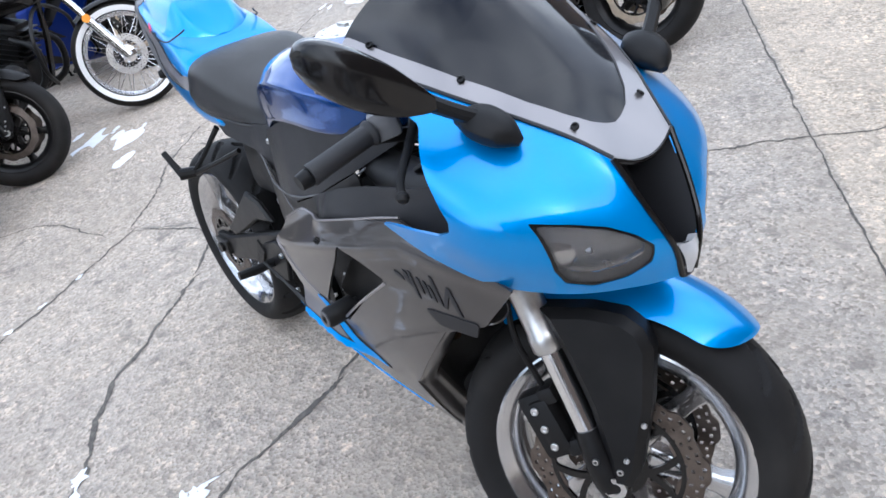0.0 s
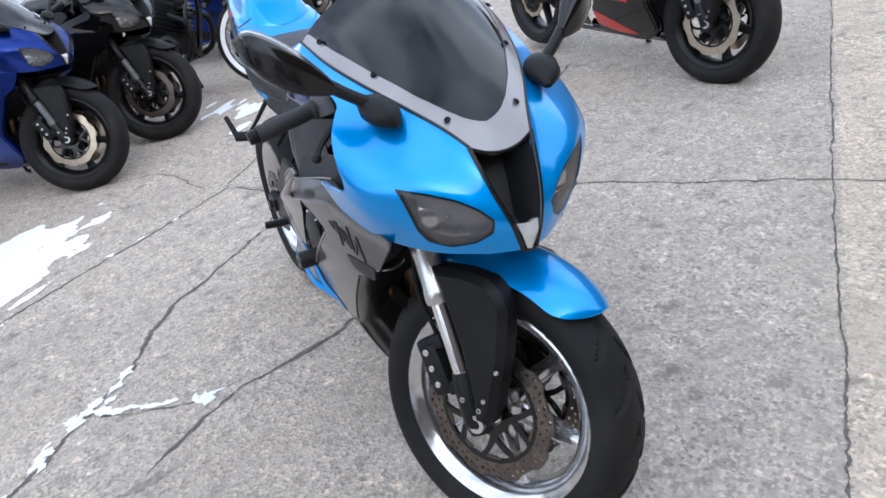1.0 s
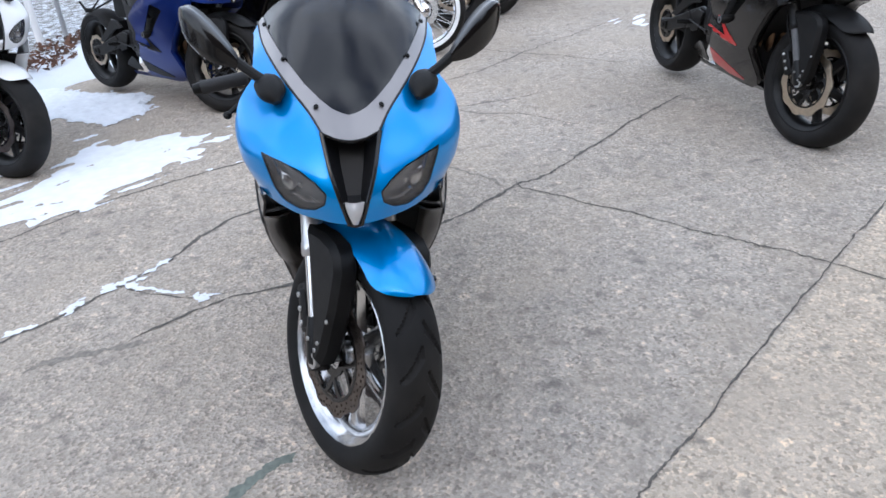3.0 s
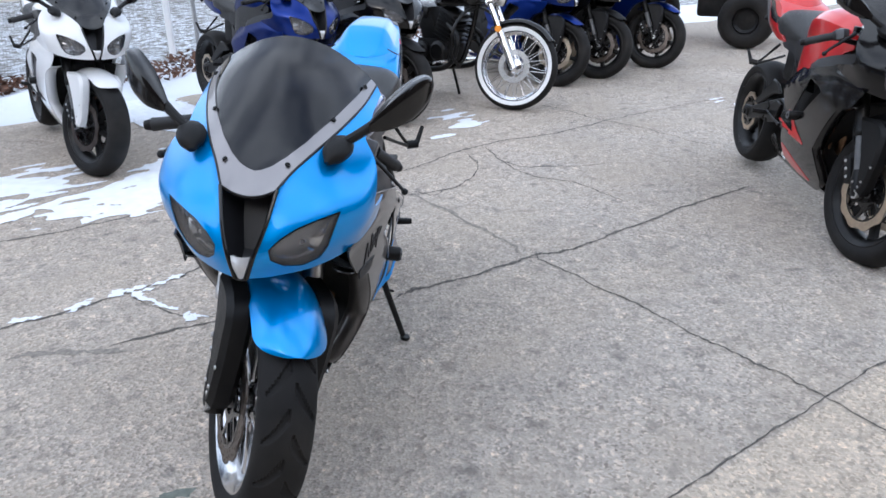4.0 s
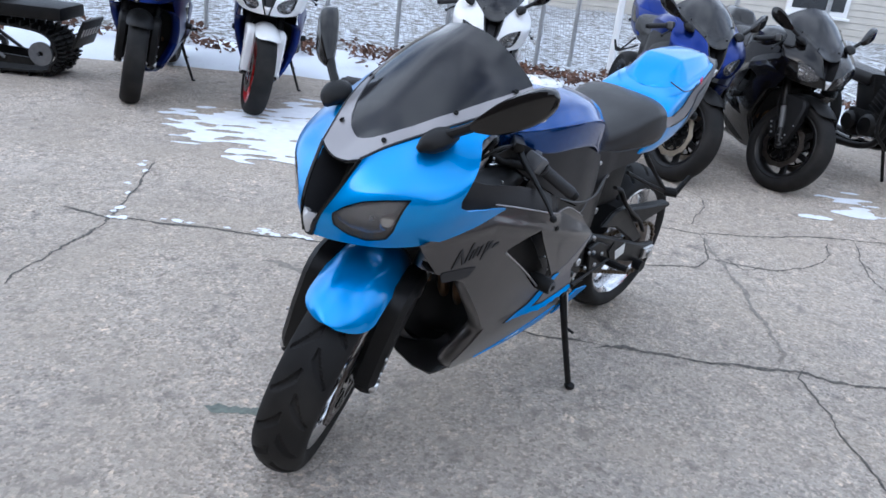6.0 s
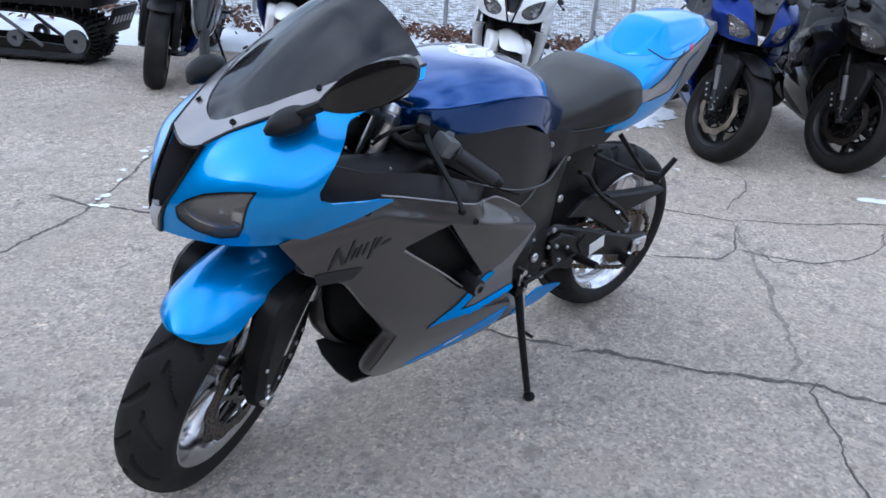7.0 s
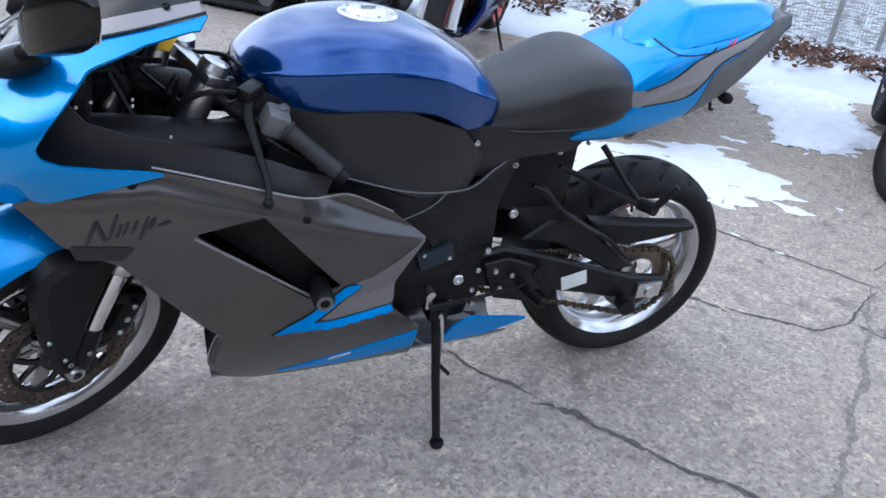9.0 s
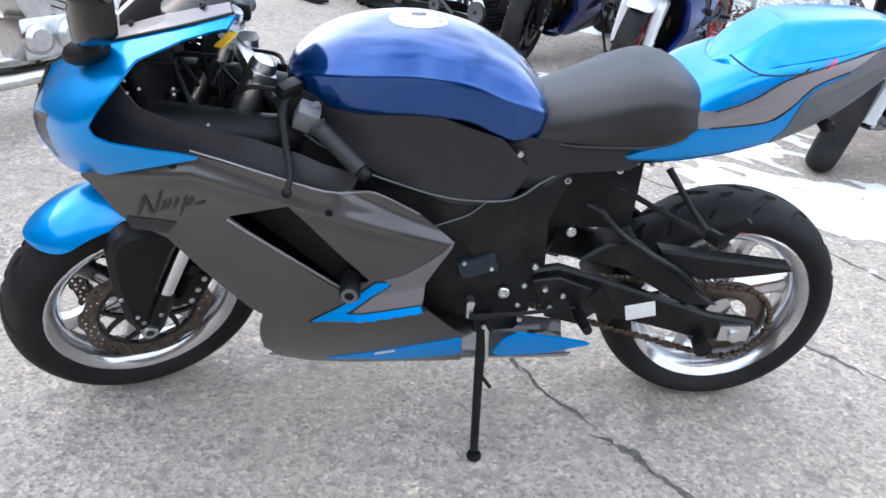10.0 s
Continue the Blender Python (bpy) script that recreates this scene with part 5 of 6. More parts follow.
    Lk.new(tc.outputs["Object"], xy.inputs[0])

    def line_(src, a, c, off):
        m1 = N.new("ShaderNodeMath")
        m1.operation = "MULTIPLY"
        m1.inputs[1].default_value = a
        Lk.new(src.outputs[0], m1.inputs[0])
        m2 = N.new("ShaderNodeMath")
        m2.operation = "MULTIPLY_ADD"
        m2.inputs[1].default_value = c
        Lk.new(src.outputs[1], m2.inputs[0])
        Lk.new(m1.outputs[0], m2.inputs[2])
        m3 = N.new("ShaderNodeMath")
        m3.operation = "ADD"
        m3.inputs[1].default_value = off
        Lk.new(m2.outputs[0], m3.inputs[0])
        return m3.outputs[0]
    cool = ramp(line_(xyz, 0.15, 1.0, -0.35), [(0.0, (0, 0, 0)), (0.45, (0.7, 0.7, 0.7))])
    col = mix("MULTIPLY", cool.outputs[0], col, (0.92, 0.94, 0.965))
    pale = ramp(line_(xy, 0.747, 0.665, -1.637), [(0.0, (0, 0, 0)), (0.02, (1, 1, 1))])
    col = mix("MULTIPLY", pale.outputs[0], col, (1.36, 1.30, 1.20))
    # small dark blotches
    blot = ramp(noise_(11, 6, 0.62).outputs["Fac"], [(0.57, (0, 0, 0)), (0.67, (0.68, 0.68, 0.68))])
    col = mix("MIX", blot.outputs[0], col, (0.15, 0.14, 0.13))
    # oily stains and rusty tints
    st = ramp(noise_(2.6, 9, 0.7).outputs["Fac"], [(0.60, (0, 0, 0)), (0.78, (0.55, 0.55, 0.55))])
    col = mix("MIX", st.outputs[0], col, (0.20, 0.185, 0.165))
    tint = ramp(noise_(1.6, 6).outputs["Fac"], [(0.42, (0, 0, 0)), (0.66, (0.6, 0.6, 0.6))])
    col = mix("MIX", tint.outputs[0], col, (0.41, 0.355, 0.29))
    Lk.new(col, b.inputs["Base Color"])
    b.inputs["Roughness"].default_value = 0.86
    b.inputs["Specular IOR Level"].default_value = 0.3
    bp = N.new("ShaderNodeBump")
    bp.inputs["Strength"].default_value, bp.inputs["Distance"].default_value = 0.8, 0.005
    add = N.new("ShaderNodeMath")
    add.operation = "ADD"
    Lk.new(noise_(70, 8, 0.7).outputs["Fac"], add.inputs[0])
    Lk.new(vo.outputs["Distance"], add.inputs[1])
    Lk.new(add.outputs[0], bp.inputs["Height"])
    Lk.new(bp.outputs[0], b.inputs["Normal"])
    return m


def patchy_snow(name, snow, soil, scale, cover):
    """Thin snow that lets dark ground through in ragged spots."""
    m = bpy.data.materials.new(name)
    m.use_nodes = True
    nt = m.node_tree
    b = nt.nodes["Principled BSDF"]
    tc = nt.nodes.new("ShaderNodeTexCoord")
    n1 = nt.nodes.new("ShaderNodeTexNoise")
    n1.inputs["Scale"].default_value, n1.inputs["Detail"].default_value, n1.inputs["Roughness"].default_value = scale, 9, 0.72
    n2 = nt.nodes.new("ShaderNodeTexNoise")
    n2.inputs["Scale"].default_value, n2.inputs["Detail"].default_value = scale * 7, 5
    add = nt.nodes.new("ShaderNodeMath")
    add.operation, add.inputs[1].default_value = "MULTIPLY_ADD", 0.35
    rmp = nt.nodes.new("ShaderNodeMapRange")
    rmp.inputs["From Min"].default_value, rmp.inputs["From Max"].default_value = cover + 0.13, cover + 0.23
    mx = nt.nodes.new("ShaderNodeMix")
    mx.data_type = "RGBA"
    mx.inputs["A"].default_value, mx.inputs["B"].default_value = (*soil, 1), (*snow, 1)
    bp = nt.nodes.new("ShaderNodeBump")
    bp.inputs["Strength"].default_value, bp.inputs["Distance"].default_value = 0.9, 0.02
    for src in (n1, n2):
        nt.links.new(tc.outputs["Object"], src.inputs["Vector"])
    nt.links.new(n2.outputs["Fac"], add.inputs[0])
    nt.links.new(n1.outputs["Fac"], add.inputs[2])
    nt.links.new(add.outputs[0], rmp.inputs["Value"])
    nt.links.new(rmp.outputs[0], mx.inputs["Factor"])
    nt.links.new(mx.outputs["Result"], b.inputs["Base Color"])
    nt.links.new(add.outputs[0], bp.inputs["Height"])
    nt.links.new(bp.outputs[0], b.inputs["Normal"])
    b.inputs["Roughness"].default_value = 0.85
    return m


CONC = concrete()
DIRT = mat("crack_dirt", (0.11, 0.10, 0.088), 0.95, vary=0.45, scale=60, bump=0.6, bscale=220)
STAIN = mat("green_grey_stain", (0.17, 0.19, 0.165), 0.9, vary=0.3, scale=50)
GOUGE = mat("scraped_concrete", (0.24, 0.215, 0.185), 0.95, vary=0.3, scale=60, bump=0.5)
SNOW = mat("old_snow", (0.80, 0.83, 0.88), 0.75, 0, 0, vary=0.06, scale=14, bump=0.35, bscale=60)
LEAF = mat("dead_leaves", (0.11, 0.055, 0.035), 0.8, vary=0.6, scale=9)
GRAVELS = patchy_snow("snowy_gravel", (0.62, 0.66, 0.72), (0.15, 0.14, 0.12), 9.0, 0.50)
BANKSNOW = patchy_snow("thin_bank_snow", (0.70, 0.74, 0.80), (0.16, 0.13, 0.105), 3.2, 0.27)
WIRE = mat("galvanised_wire", (0.42, 0.43, 0.44), 0.45, 0.8, vary=0.1, scale=30)

ring_x = np.concatenate([-np.geomspace(900, 9, 14), np.linspace(-8, 6, 113), np.geomspace(7, 900, 14)])
gx, gy = np.meshgrid(ring_x, ring_x, indexing="ij")


def ground_h(x, y):
    """The slab is heaved a little under the blue machine's rear wheel and dips at its front wheel."""
    return 0.024 * np.exp(-((x - 0.0) ** 2 + (y + 0.16) ** 2) / (2 * 0.26 ** 2)) - 0.016 * np.exp(-((x - 1.45) ** 2 + (y + 0.17) ** 2) / (2 * 0.24 ** 2))


gz = ground_h(gx, gy)
ground = part("ground", facing(gridmesh(np.stack([gx, gy, gz], -1)), (0, 0, 1)), CONC)
tagged(ground, "worn grey concrete with exposed aggregate and cracks", "ground", "", "structure")


def ribbon(path, width, n, seed, z=0.003, ragged=0.5, wander=0.010):
    """A thin uneven strip along a line on the ground."""
    P = cr(np.array(path, float), n)
    T = np.gradient(P, axis=0)
    T /= np.linalg.norm(T, axis=1, keepdims=True)
    side = np.stack([-T[:, 1], T[:, 0]], -1)
    rg = np.random.RandomState(seed)

    def wob(k):
        a = rg.randn(n)
        return np.convolve(np.pad(a, k, mode="edge"), np.ones(2 * k + 1) / (2 * k + 1), "valid") * math.sqrt(2 * k + 1)
    mid_ = P + side * (wob(3) * wander * 0.4 + wob(12) * wander)[:, None]
    end = np.minimum(1, np.minimum(np.arange(n), np.arange(n)[::-1]) / 5)
    wl = width / 2 * np.clip(1 + ragged * wob(1), 0.15, 2.6) * end
    wr = width / 2 * np.clip(1 + ragged * wob(1), 0.15, 2.6) * end
    A, B = mid_ + side * wl[:, None], mid_ - side * wr[:, None]
    G = np.stack([np.c_[q, ground_h(q[:, 0], q[:, 1]) + k] for q, k in ((A, z * 0.6), (mid_, z), (B, z * 0.6))], 1)
    return facing(gridmesh(G), (0, 0, 1))


CRACKS = [
    ([(1.31, -2.19), (1.15, -1.96), (0.97, -1.81), (0.66, -1.45), (0.48, -1.23), (0.34, -1.11), (0.26, -1.01), (0.10, -0.90), (-0.15, -0.75), (-0.31, -0.58), (-0.46, -0.40), (-0.57, -0.27)], 0.014),
    ([(0.29, 0.03), (0.19, 0.15), (0.02, 0.36), (-0.16, 0.55), (-0.26, 0.74), (-0.49, 0.95), (-0.80, 1.28), (-1.04, 1.57), (-1.27, 1.78)], 0.015),
    ([(0.45, -0.28), (0.39, -0.15), (0.29, 0.03)], 0.010),
    ([(-1.26, -0.30), (-0.98, -0.06), (-0.62, 0.23), (-0.34, 0.44), (-0.20, 0.55)], 0.018),
    ([(-0.20, 0.55), (-0.10, 0.67), (0.15, 0.88), (0.37, 1.08), (0.50, 1.20), (0.66, 1.32), (0.86, 1.47), (1.10, 1.70), (1.6, 2.25)], 0.007),
    ([(-1.28, -0.28), (-1.55, -0.10), (-1.82, 0.10), (-2.10, 0.32), (-2.36, 0.72), (-2.80, 1.20), (-3.15, 1.60), (-3.50, 2.05)], 0.010),
    ([(-0.57, -0.30), (-0.70, -0.18), (-0.86, -0.11), (-1.03, -0.18), (-1.25, -0.30)], 0.008),
    ([(-0.92, -0.06), (-1.01, 0.01), (-1.13, 0.16), (-1.35, 0.25), (-1.57, 0.25), (-1.83, 0.19)], 0.008),
    ([(-1.95, 0.24), (-1.57, 0.48), (-1.53, 0.70), (-1.62, 1.05)], 0.007),
    ([(-1.74, 0.36), (-1.40, 0.55), (-1.24, 0.83), (-0.91, 1.07)], 0.006),
    ([(-3.30, 0.65), (-2.92, 0.97), (-2.50, 1.39), (-2.05, 1.72)], 0.009),
    ([(-0.84, 3.42), (-0.09, 2.56), (0.43, 1.96), (0.86, 1.48), (1.27, 1.03), (1.57, 0.70), (1.74, 0.52), (1.92, 0.31), (2.15, 0.05), (2.6, -0.45)], 0.012),
    ([(-0.15, -2.00), (-0.36, -1.70), (-0.54, -1.50), (-0.71, -1.30), (-0.83, -1.10), (-0.97, -0.80), (-1.12, -0.52), (-1.28, -0.28)], 0.010),
    ([(0.45, -0.22), (0.46, -0.30), (0.48, -0.46), (0.52, -0.58), (0.57, -0.68), (0.62, -0.79), (0.69, -0.94)], 0.013),
    ([(-2.05, -0.90), (-1.90, -0.64), (-1.69, -0.51), (-1.32, -0.42)], 0.006),
    ([(1.72, -1.53), (1.53, -1.69), (1.36, -1.82), (1.16, -1.95), (0.86, -2.30), (0.59, -2.66)], 0.011),
    ([(0.30, -1.06), (0.38, -0.98), (0.48, -0.77), (0.51, -0.60)], 0.005),
    ([(-1.02, -0.07), (-0.98, 0.04), (-1.12, 0.08)], 0.006),
]
for k, (path, width) in enumerate(CRACKS):
    length = sum(math.dist(a, b) for a, b in zip(path, path[1:]))
    straight = k == 11
    part("crack", ribbon(path, width * (0.55 if straight else 0.95), max(24, int(length / 0.014)), 40 + k, wander=0.004 if straight else 0.010), GOUGE if k == 3 else DIRT, ground, "dirt-filled crack in the concrete")
part("stain", ribbon([(1.57, -0.48), (1.49, -0.41), (1.40, -0.33)], 0.035, 40, 7, 0.002, 0.25, 0.004), STAIN, ground, "green-grey streak on the concrete")
part("gouge", ribbon([(0.82, -1.25), (0.80, -1.13), (0.77, -0.97), (0.76, -0.84)], 0.030, 50, 8, 0.002, 0.4, 0.006), GOUGE, ground, "brownish scrape in the concrete")


def snow_patch(poly, seed, high=0.012, rough=0.05, holes=0.16, step=0.018, lift=0.002):
    """A ragged, thin patch of trodden snow."""
    P = np.asarray(poly, float)
    lo, hi = P.min(0) - 0.1, P.max(0) + 0.1
    X, Y = np.meshgrid(np.arange(lo[0], hi[0], step), np.arange(lo[1], hi[1], step), indexing="ij")
    A = np.stack([X.ravel(), Y.ravel()], -1)
    nz = np.array([noise.fractal((x * 5 + seed, y * 5, 0.3), 0.7, 2.1, 5) for x, y in A])
    nf = np.array([noise.noise((x * 26 + seed, y * 26, 0.7)) for x, y in A])
    ns = np.array([noise.noise(((x - y) * 3.2 + seed, (x + y) * 11.0, 1.7)) for x, y in A])
    val = np.minimum(inside(A, P), 0.16) + rough * 1.6 * nz + 0.05 * nf + holes * ns - 0.045
    H = lift + high * np.clip(val / 0.12, 0, 1) ** 0.6 * (0.8 + 0.3 * nf)
    mesh = facing(gridmesh(np.stack([X, Y, H.reshape(X.shape)], -1)), (0, 0, 1))
    return clip(mesh, val)


SNOWS = [
    [(0.10, -3.55), (0.25, -2.90), (0.05, -2.45), (-0.22, -2.12), (-0.60, -2.10), (-1.04, -2.00), (-1.36, -2.18), (-1.25, -2.60), (-1.18, -3.10), (-1.22, -3.50), (-0.70, -3.42), (-0.50, -3.30), (-0.20, -3.55)],
    [(-0.40, -1.86), (-0.58, -1.48), (-0.72, -1.36), (-0.97, -1.08), (-1.28, -0.90), (-1.58, -0.95), (-1.68, -1.40), (-1.80, -1.82), (-1.30, -1.90), (-0.95, -1.96), (-0.70, -2.05)],
    [(-2.72, -0.11), (-2.98, -0.10), (-2.84, 0.09), (-2.71, 0.34), (-2.44, 0.07), (-2.23, -0.00)],
    [(-2.47, -2.62), (-3.66, -3.63), (-4.07, -3.50), (-3.81, -2.95), (-3.23, -2.32), (-2.88, -1.68), (-2.37, -1.50), (-2.13, -1.59), (-2.05, -1.79), (-2.35, -2.26)],
    [(-3.39, 2.07), (-3.64, 2.33), (-3.13, 2.30), (-3.17, 2.14)],
]
for k, poly in enumerate(SNOWS):
    ob = part("snow_patch", snow_patch(poly, 3.1 * k, 0.006 if k != 3 else 0.03, 0.06, (0.40, 0.24, 0.36, 0.06, 0.3)[k]), SNOW)
    tagged(ob, "thin ragged patch of trodden snow on concrete", "snow", "snow patches", "stuff")
rg = random.Random(11)
crumbs = []
for k0, x_lo, x_hi, count in ((0, 0.15, 0.40, 16), (0, 0.4, 0.8, 16), (16, 0.3, 0.50, 14), (0, 0.8, 1.3, 7), (12, -1.1, -0.9, 3), (15, 0.55, 1.1, 7)):
    line = cr(np.array(CRACKS[k0][0]), 300)
    tl_ = np.gradient(line, axis=0)
    tl_ /= np.linalg.norm(tl_, axis=1, keepdims=True)
    ids = [i for i in range(300) if x_lo < line[i][0] < x_hi]
    for _ in range(count):
        i = rg.choice(ids)
        c_, u_ = line[i], tl_[i]
        v_ = np.array((-u_[1], u_[0]))
        long_, wide = rg.uniform(0.012, 0.042), rg.uniform(0.008, 0.024)
        c_ = c_ + v_ * rg.gauss(0.012, 0.014)
        k = 11
        top = []
        for i2 in range(k):
            an = 2 * math.pi * i2 / k
            q_ = c_ + u_ * long_ * math.cos(an) * rg.uniform(0.3, 1.3) + v_ * wide * math.sin(an) * rg.uniform(0.3, 1.5)
            top.append((q_[0], q_[1], 0.0035))
        crumbs.append((np.array(top + [(c_[0], c_[1], 0.006)]), [[i2, (i2 + 1) % k, k] for i2 in range(k)]))
ob = part("snow_crumbs", join(*crumbs), SNOW)
tagged(ob, "loose bits of snow caught along the cracks", "snow", "", "stuff")

# ---- the verge behind the row: snow bank, dead leaves, stony snow ----
EDGE = [(3.4, -8.8), (1.6, -7.0), (0.0, -5.75), (-1.1, -4.85), (-2.0, -4.05), (-2.5, -3.35), (-3.35, -2.55), (-4.4, -1.8), (-5.8, -0.4), (-7.6, 1.6), (-9.8, 4.2), (-13.2, 8.0)]
ec = cr(np.array(EDGE), 120)
tang = np.gradient(ec, axis=0)
tang /= np.linalg.norm(tang, axis=1, keepdims=True)
away = np.stack([tang[:, 1], -tang[:, 0]], -1)
away *= np.sign((away * (np.array((-6, -6)) - np.array((0, 0)))).sum(-1))[:, None]
rows = []
offs = np.concatenate([np.linspace(0, 2.2, 34), np.array([2.6, 3.2, 4.2, 6, 9, 14, 22])])
for i in range(len(ec)):
    row = []
    for d in offs:
        p = ec[i] + away[i] * (d + (0.10 * noise.noise((ec[i][0] * 2.3, ec[i][1] * 2.3, 0.2)) if d < 0.5 else 0))
        h = 0.004 + 0.10 * min(1, d / 0.5) * (1 if d < 1.1 else 1.0) + 0.05 * noise.noise((p[0] * 1.7, p[1] * 1.7, 2.2)) * min(1, d / 0.3) + 0.25 * max(0, d - 2) * 0.05
        row.append((p[0], p[1], max(0.004, h) if d > 0 else 0.0))
    rows.append(row)
bank = np.array(rows)
inner_n = 16
ob = part("snow_bank", facing(gridmesh(bank[:, :inner_n]), (0, 0, 1)), BANKSNOW)
tagged(ob, "snow bank along the edge of the concrete lot", "snow", "", "structure")
ob = part("verge", facing(gridmesh(bank[:, inner_n - 1:]), (0, 0, 1)), GRAVELS)
tagged(ob, "stony ground under thin patchy snow", "verge", "", "structure")
leaves = []
rl = random.Random(4)
for _ in range(5200):
    i = rl.randrange(4, 92)
    d = abs(rl.gauss(0.85, 0.30))
    p = ec[i] + away[i] * d + np.array((rl.gauss(0, 0.06), rl.gauss(0, 0.06)))
    if noise.noise((p[0] * 1.9, p[1] * 1.9, 5.0)) < -0.08 + 0.25 * abs(d - 0.85):
        continue
    z = 0.13 + 0.05 * noise.noise((p[0] * 1.7, p[1] * 1.7, 2.2)) + rl.uniform(-0.02, 0.06)
    r = rl.uniform(0.02, 0.05)
    m_ = pose(p[0], p[1], z, rl.uniform(-50, 50), rl.uniform(-50, 50), rl.uniform(0, 360))
    leaves.append(moved((np.array([(-r, 0, 0), (-0.3 * r, 0.5 * r, 0.15 * r), (r, 0, 0), (-0.3 * r, -0.5 * r, 0.15 * r), (0.2 * r, 0, -0.1 * r)]), [[0, 4, 1], [4, 2, 1], [0, 3, 4], [4, 3, 2]]), m_))
ob = part("dead_leaves", join(*leaves), LEAF, smooth=False)
tagged(ob, "drift of brown dead leaves on the snow bank", "leaves", "", "stuff")
# low wire fence on the bank
for i in range(20, 88, 5):
    p = ec[i] + away[i] * 1.55
    fp = part("fence_post", tube([(p[0], p[1], 0.0), (p[0], p[1], 1.5)], 0.024, 10), WIRE)
    tagged(fp, "thin galvanised steel fence post in snow", "fence post", "fence posts")
wires = []
for i in range(20, 86):
    a_, b_ = ec[i] + away[i] * 1.55, ec[i + 1] + away[i + 1] * 1.55
    for k in range(3):
        for s0, s1 in ((k / 3, (k + 1) / 3), ((k + 1) / 3, k / 3)):
            p0, p1 = a_ + (b_ - a_) * s0, a_ + (b_ - a_) * s1
            for h in (0.15, 0.35, 0.55):
                wires.append(tube([(p0[0], p0[1], h), (p1[0], p1[1], h + 0.2)], 0.0017, 3))
ob = part("wire_fence", join(*wires), WIRE)
tagged(ob, "chain-link wire fence along the verge", "fence", "", "stuff")

wp = part("fence_post", tube([(-4.85, -3.15, 0.0), (-4.85, -3.15, 1.9), (-4.85, -3.15, 1.92)], [0.036, 0.036, 0.02], 14), WHITEP)
tagged(wp, "white painted steel post standing in the snow", "post")

# ---- a house with pale lap siding past the verge ----
SIDING = mat("pale_lap_siding", (0.47, 0.45, 0.41), 0.6, vary=0.06, scale=4, bump=0.1, bscale=60)
HOUSEGLASS = mat("dark_window_glass", (0.02, 0.022, 0.025), 0.06, 0, 0.6, vary=0.1, scale=3)
house = new("house")
part("wall", box((20, 0.25, 4.0), (0, -0.14, 2.0), 0.01), SIDING, house, "pale sided house wall")
lap = box((20.02, 0.022, 0.135), (0, 0, 0), 0.004, (7, 0, 0), 1)
for k in range(30):
    part("siding_board", moved(lap, Matrix.Translation((0, 0.004, 0.10 + 0.125 * k))), SIDING, house)
for x in (-7.0, -2.3, 2.4):
    wd = part("window", box((1.25, 0.09, 1.5), (x, 0.04, 1.35), 0.01), WHITEP, house, "white window frame")
    for dz in (-0.34, 0.34):
        part("pane", box((1.05, 0.012, 0.60), (x, 0.088, 1.35 + dz), 0.002), HOUSEGLASS, wd, "dark window pane")
    part("sill", box((1.35, 0.14, 0.05), (x, 0.06, 0.58), 0.008), WHITEP, wd)
part("roof", box((20.6, 2.4, 0.16), (0, -0.7, 4.35), 0.02, (-24, 0, 0)), mat("dark_shingles", (0.07, 0.065, 0.06), 0.9, vary=0.3, scale=12, bump=0.6, bscale=30), house, "dark shingle roof")
house.matrix_world = pose(-12.7, -6.0, 0.0, 0, 0, 313)
tagged(house, "house with pale horizontal siding and white-framed windows", "house")

# ---- unseen walls behind the camera's path, added as a dark skyline for reflections ----
WALLM = mat("unseen_wall_brown", (0.10, 0.075, 0.06), 0.85, vary=0.25, scale=3, bump=0.5, bscale=40)
wall_a = part("wall_east", box((0.25, 26, 6.4), (10.0, 1.0, 3.2), 0.02), WALLM)
tagged(wall_a, "plain brown unseen wall, added to darken low reflections", "wall", "", "structure")
wall_b = part("wall_north", box((17, 0.25, 4.0), (1.35, 10.5, 2.0), 0.02), WALLM)
tagged(wall_b, "plain brown unseen wall, added to darken low reflections", "wall", "", "structure")


# ---- the motorcycles ----
def stood(front, heading, lean=-5.0):
    """The pose of a machine whose front tyre touches the ground at a point."""
    h = radians(heading)
    return pose(front[0] - 1.41 * math.cos(h), front[1] - 1.41 * math.sin(h), 0, lean, 0, heading)


MAIN = dict(cowl=BLUE, tank=NAVY, side=GREY, accent=ACCENT, surround=SILVERPAINT_GLINT, fender=BLUE, rim=RIMM, disc=STEEL,
            cowl_label="glossy light blue upper cowl", side_label="charcoal grey side fairing with duct", tank_label="deep metallic blue fuel tank", tail_label="light blue tail cowl")
hero = sport_bike("sport_motorcycle", MAIN, 1.0, 29.5)
hero.matrix_world = pose(0.0039, -0.1599, 0, -5.42, 0, 1.39)
tagged(hero, "light blue, navy and charcoal sport motorcycle on its side stand", "motorcycle", "parked motorcycles")

PLAIN = dict(cowl=BLUEY, tank=BLUEY, side=BLUEY, accent=BLACKP, surround=BLACKG, fender=BLACKP, rim=FRAMEB, disc=GOLD, fork=FRAMEB, stanchion=mat_grey_plastic)
first = sport_bike("parked_motorcycle", PLAIN, 0.4, 25.0)
first.matrix_world = stood((-2.13, -0.95), 46)
tagged(first, "royal blue sport motorcycle with black wheels and gold discs", "motorcycle", "parked motorcycles")


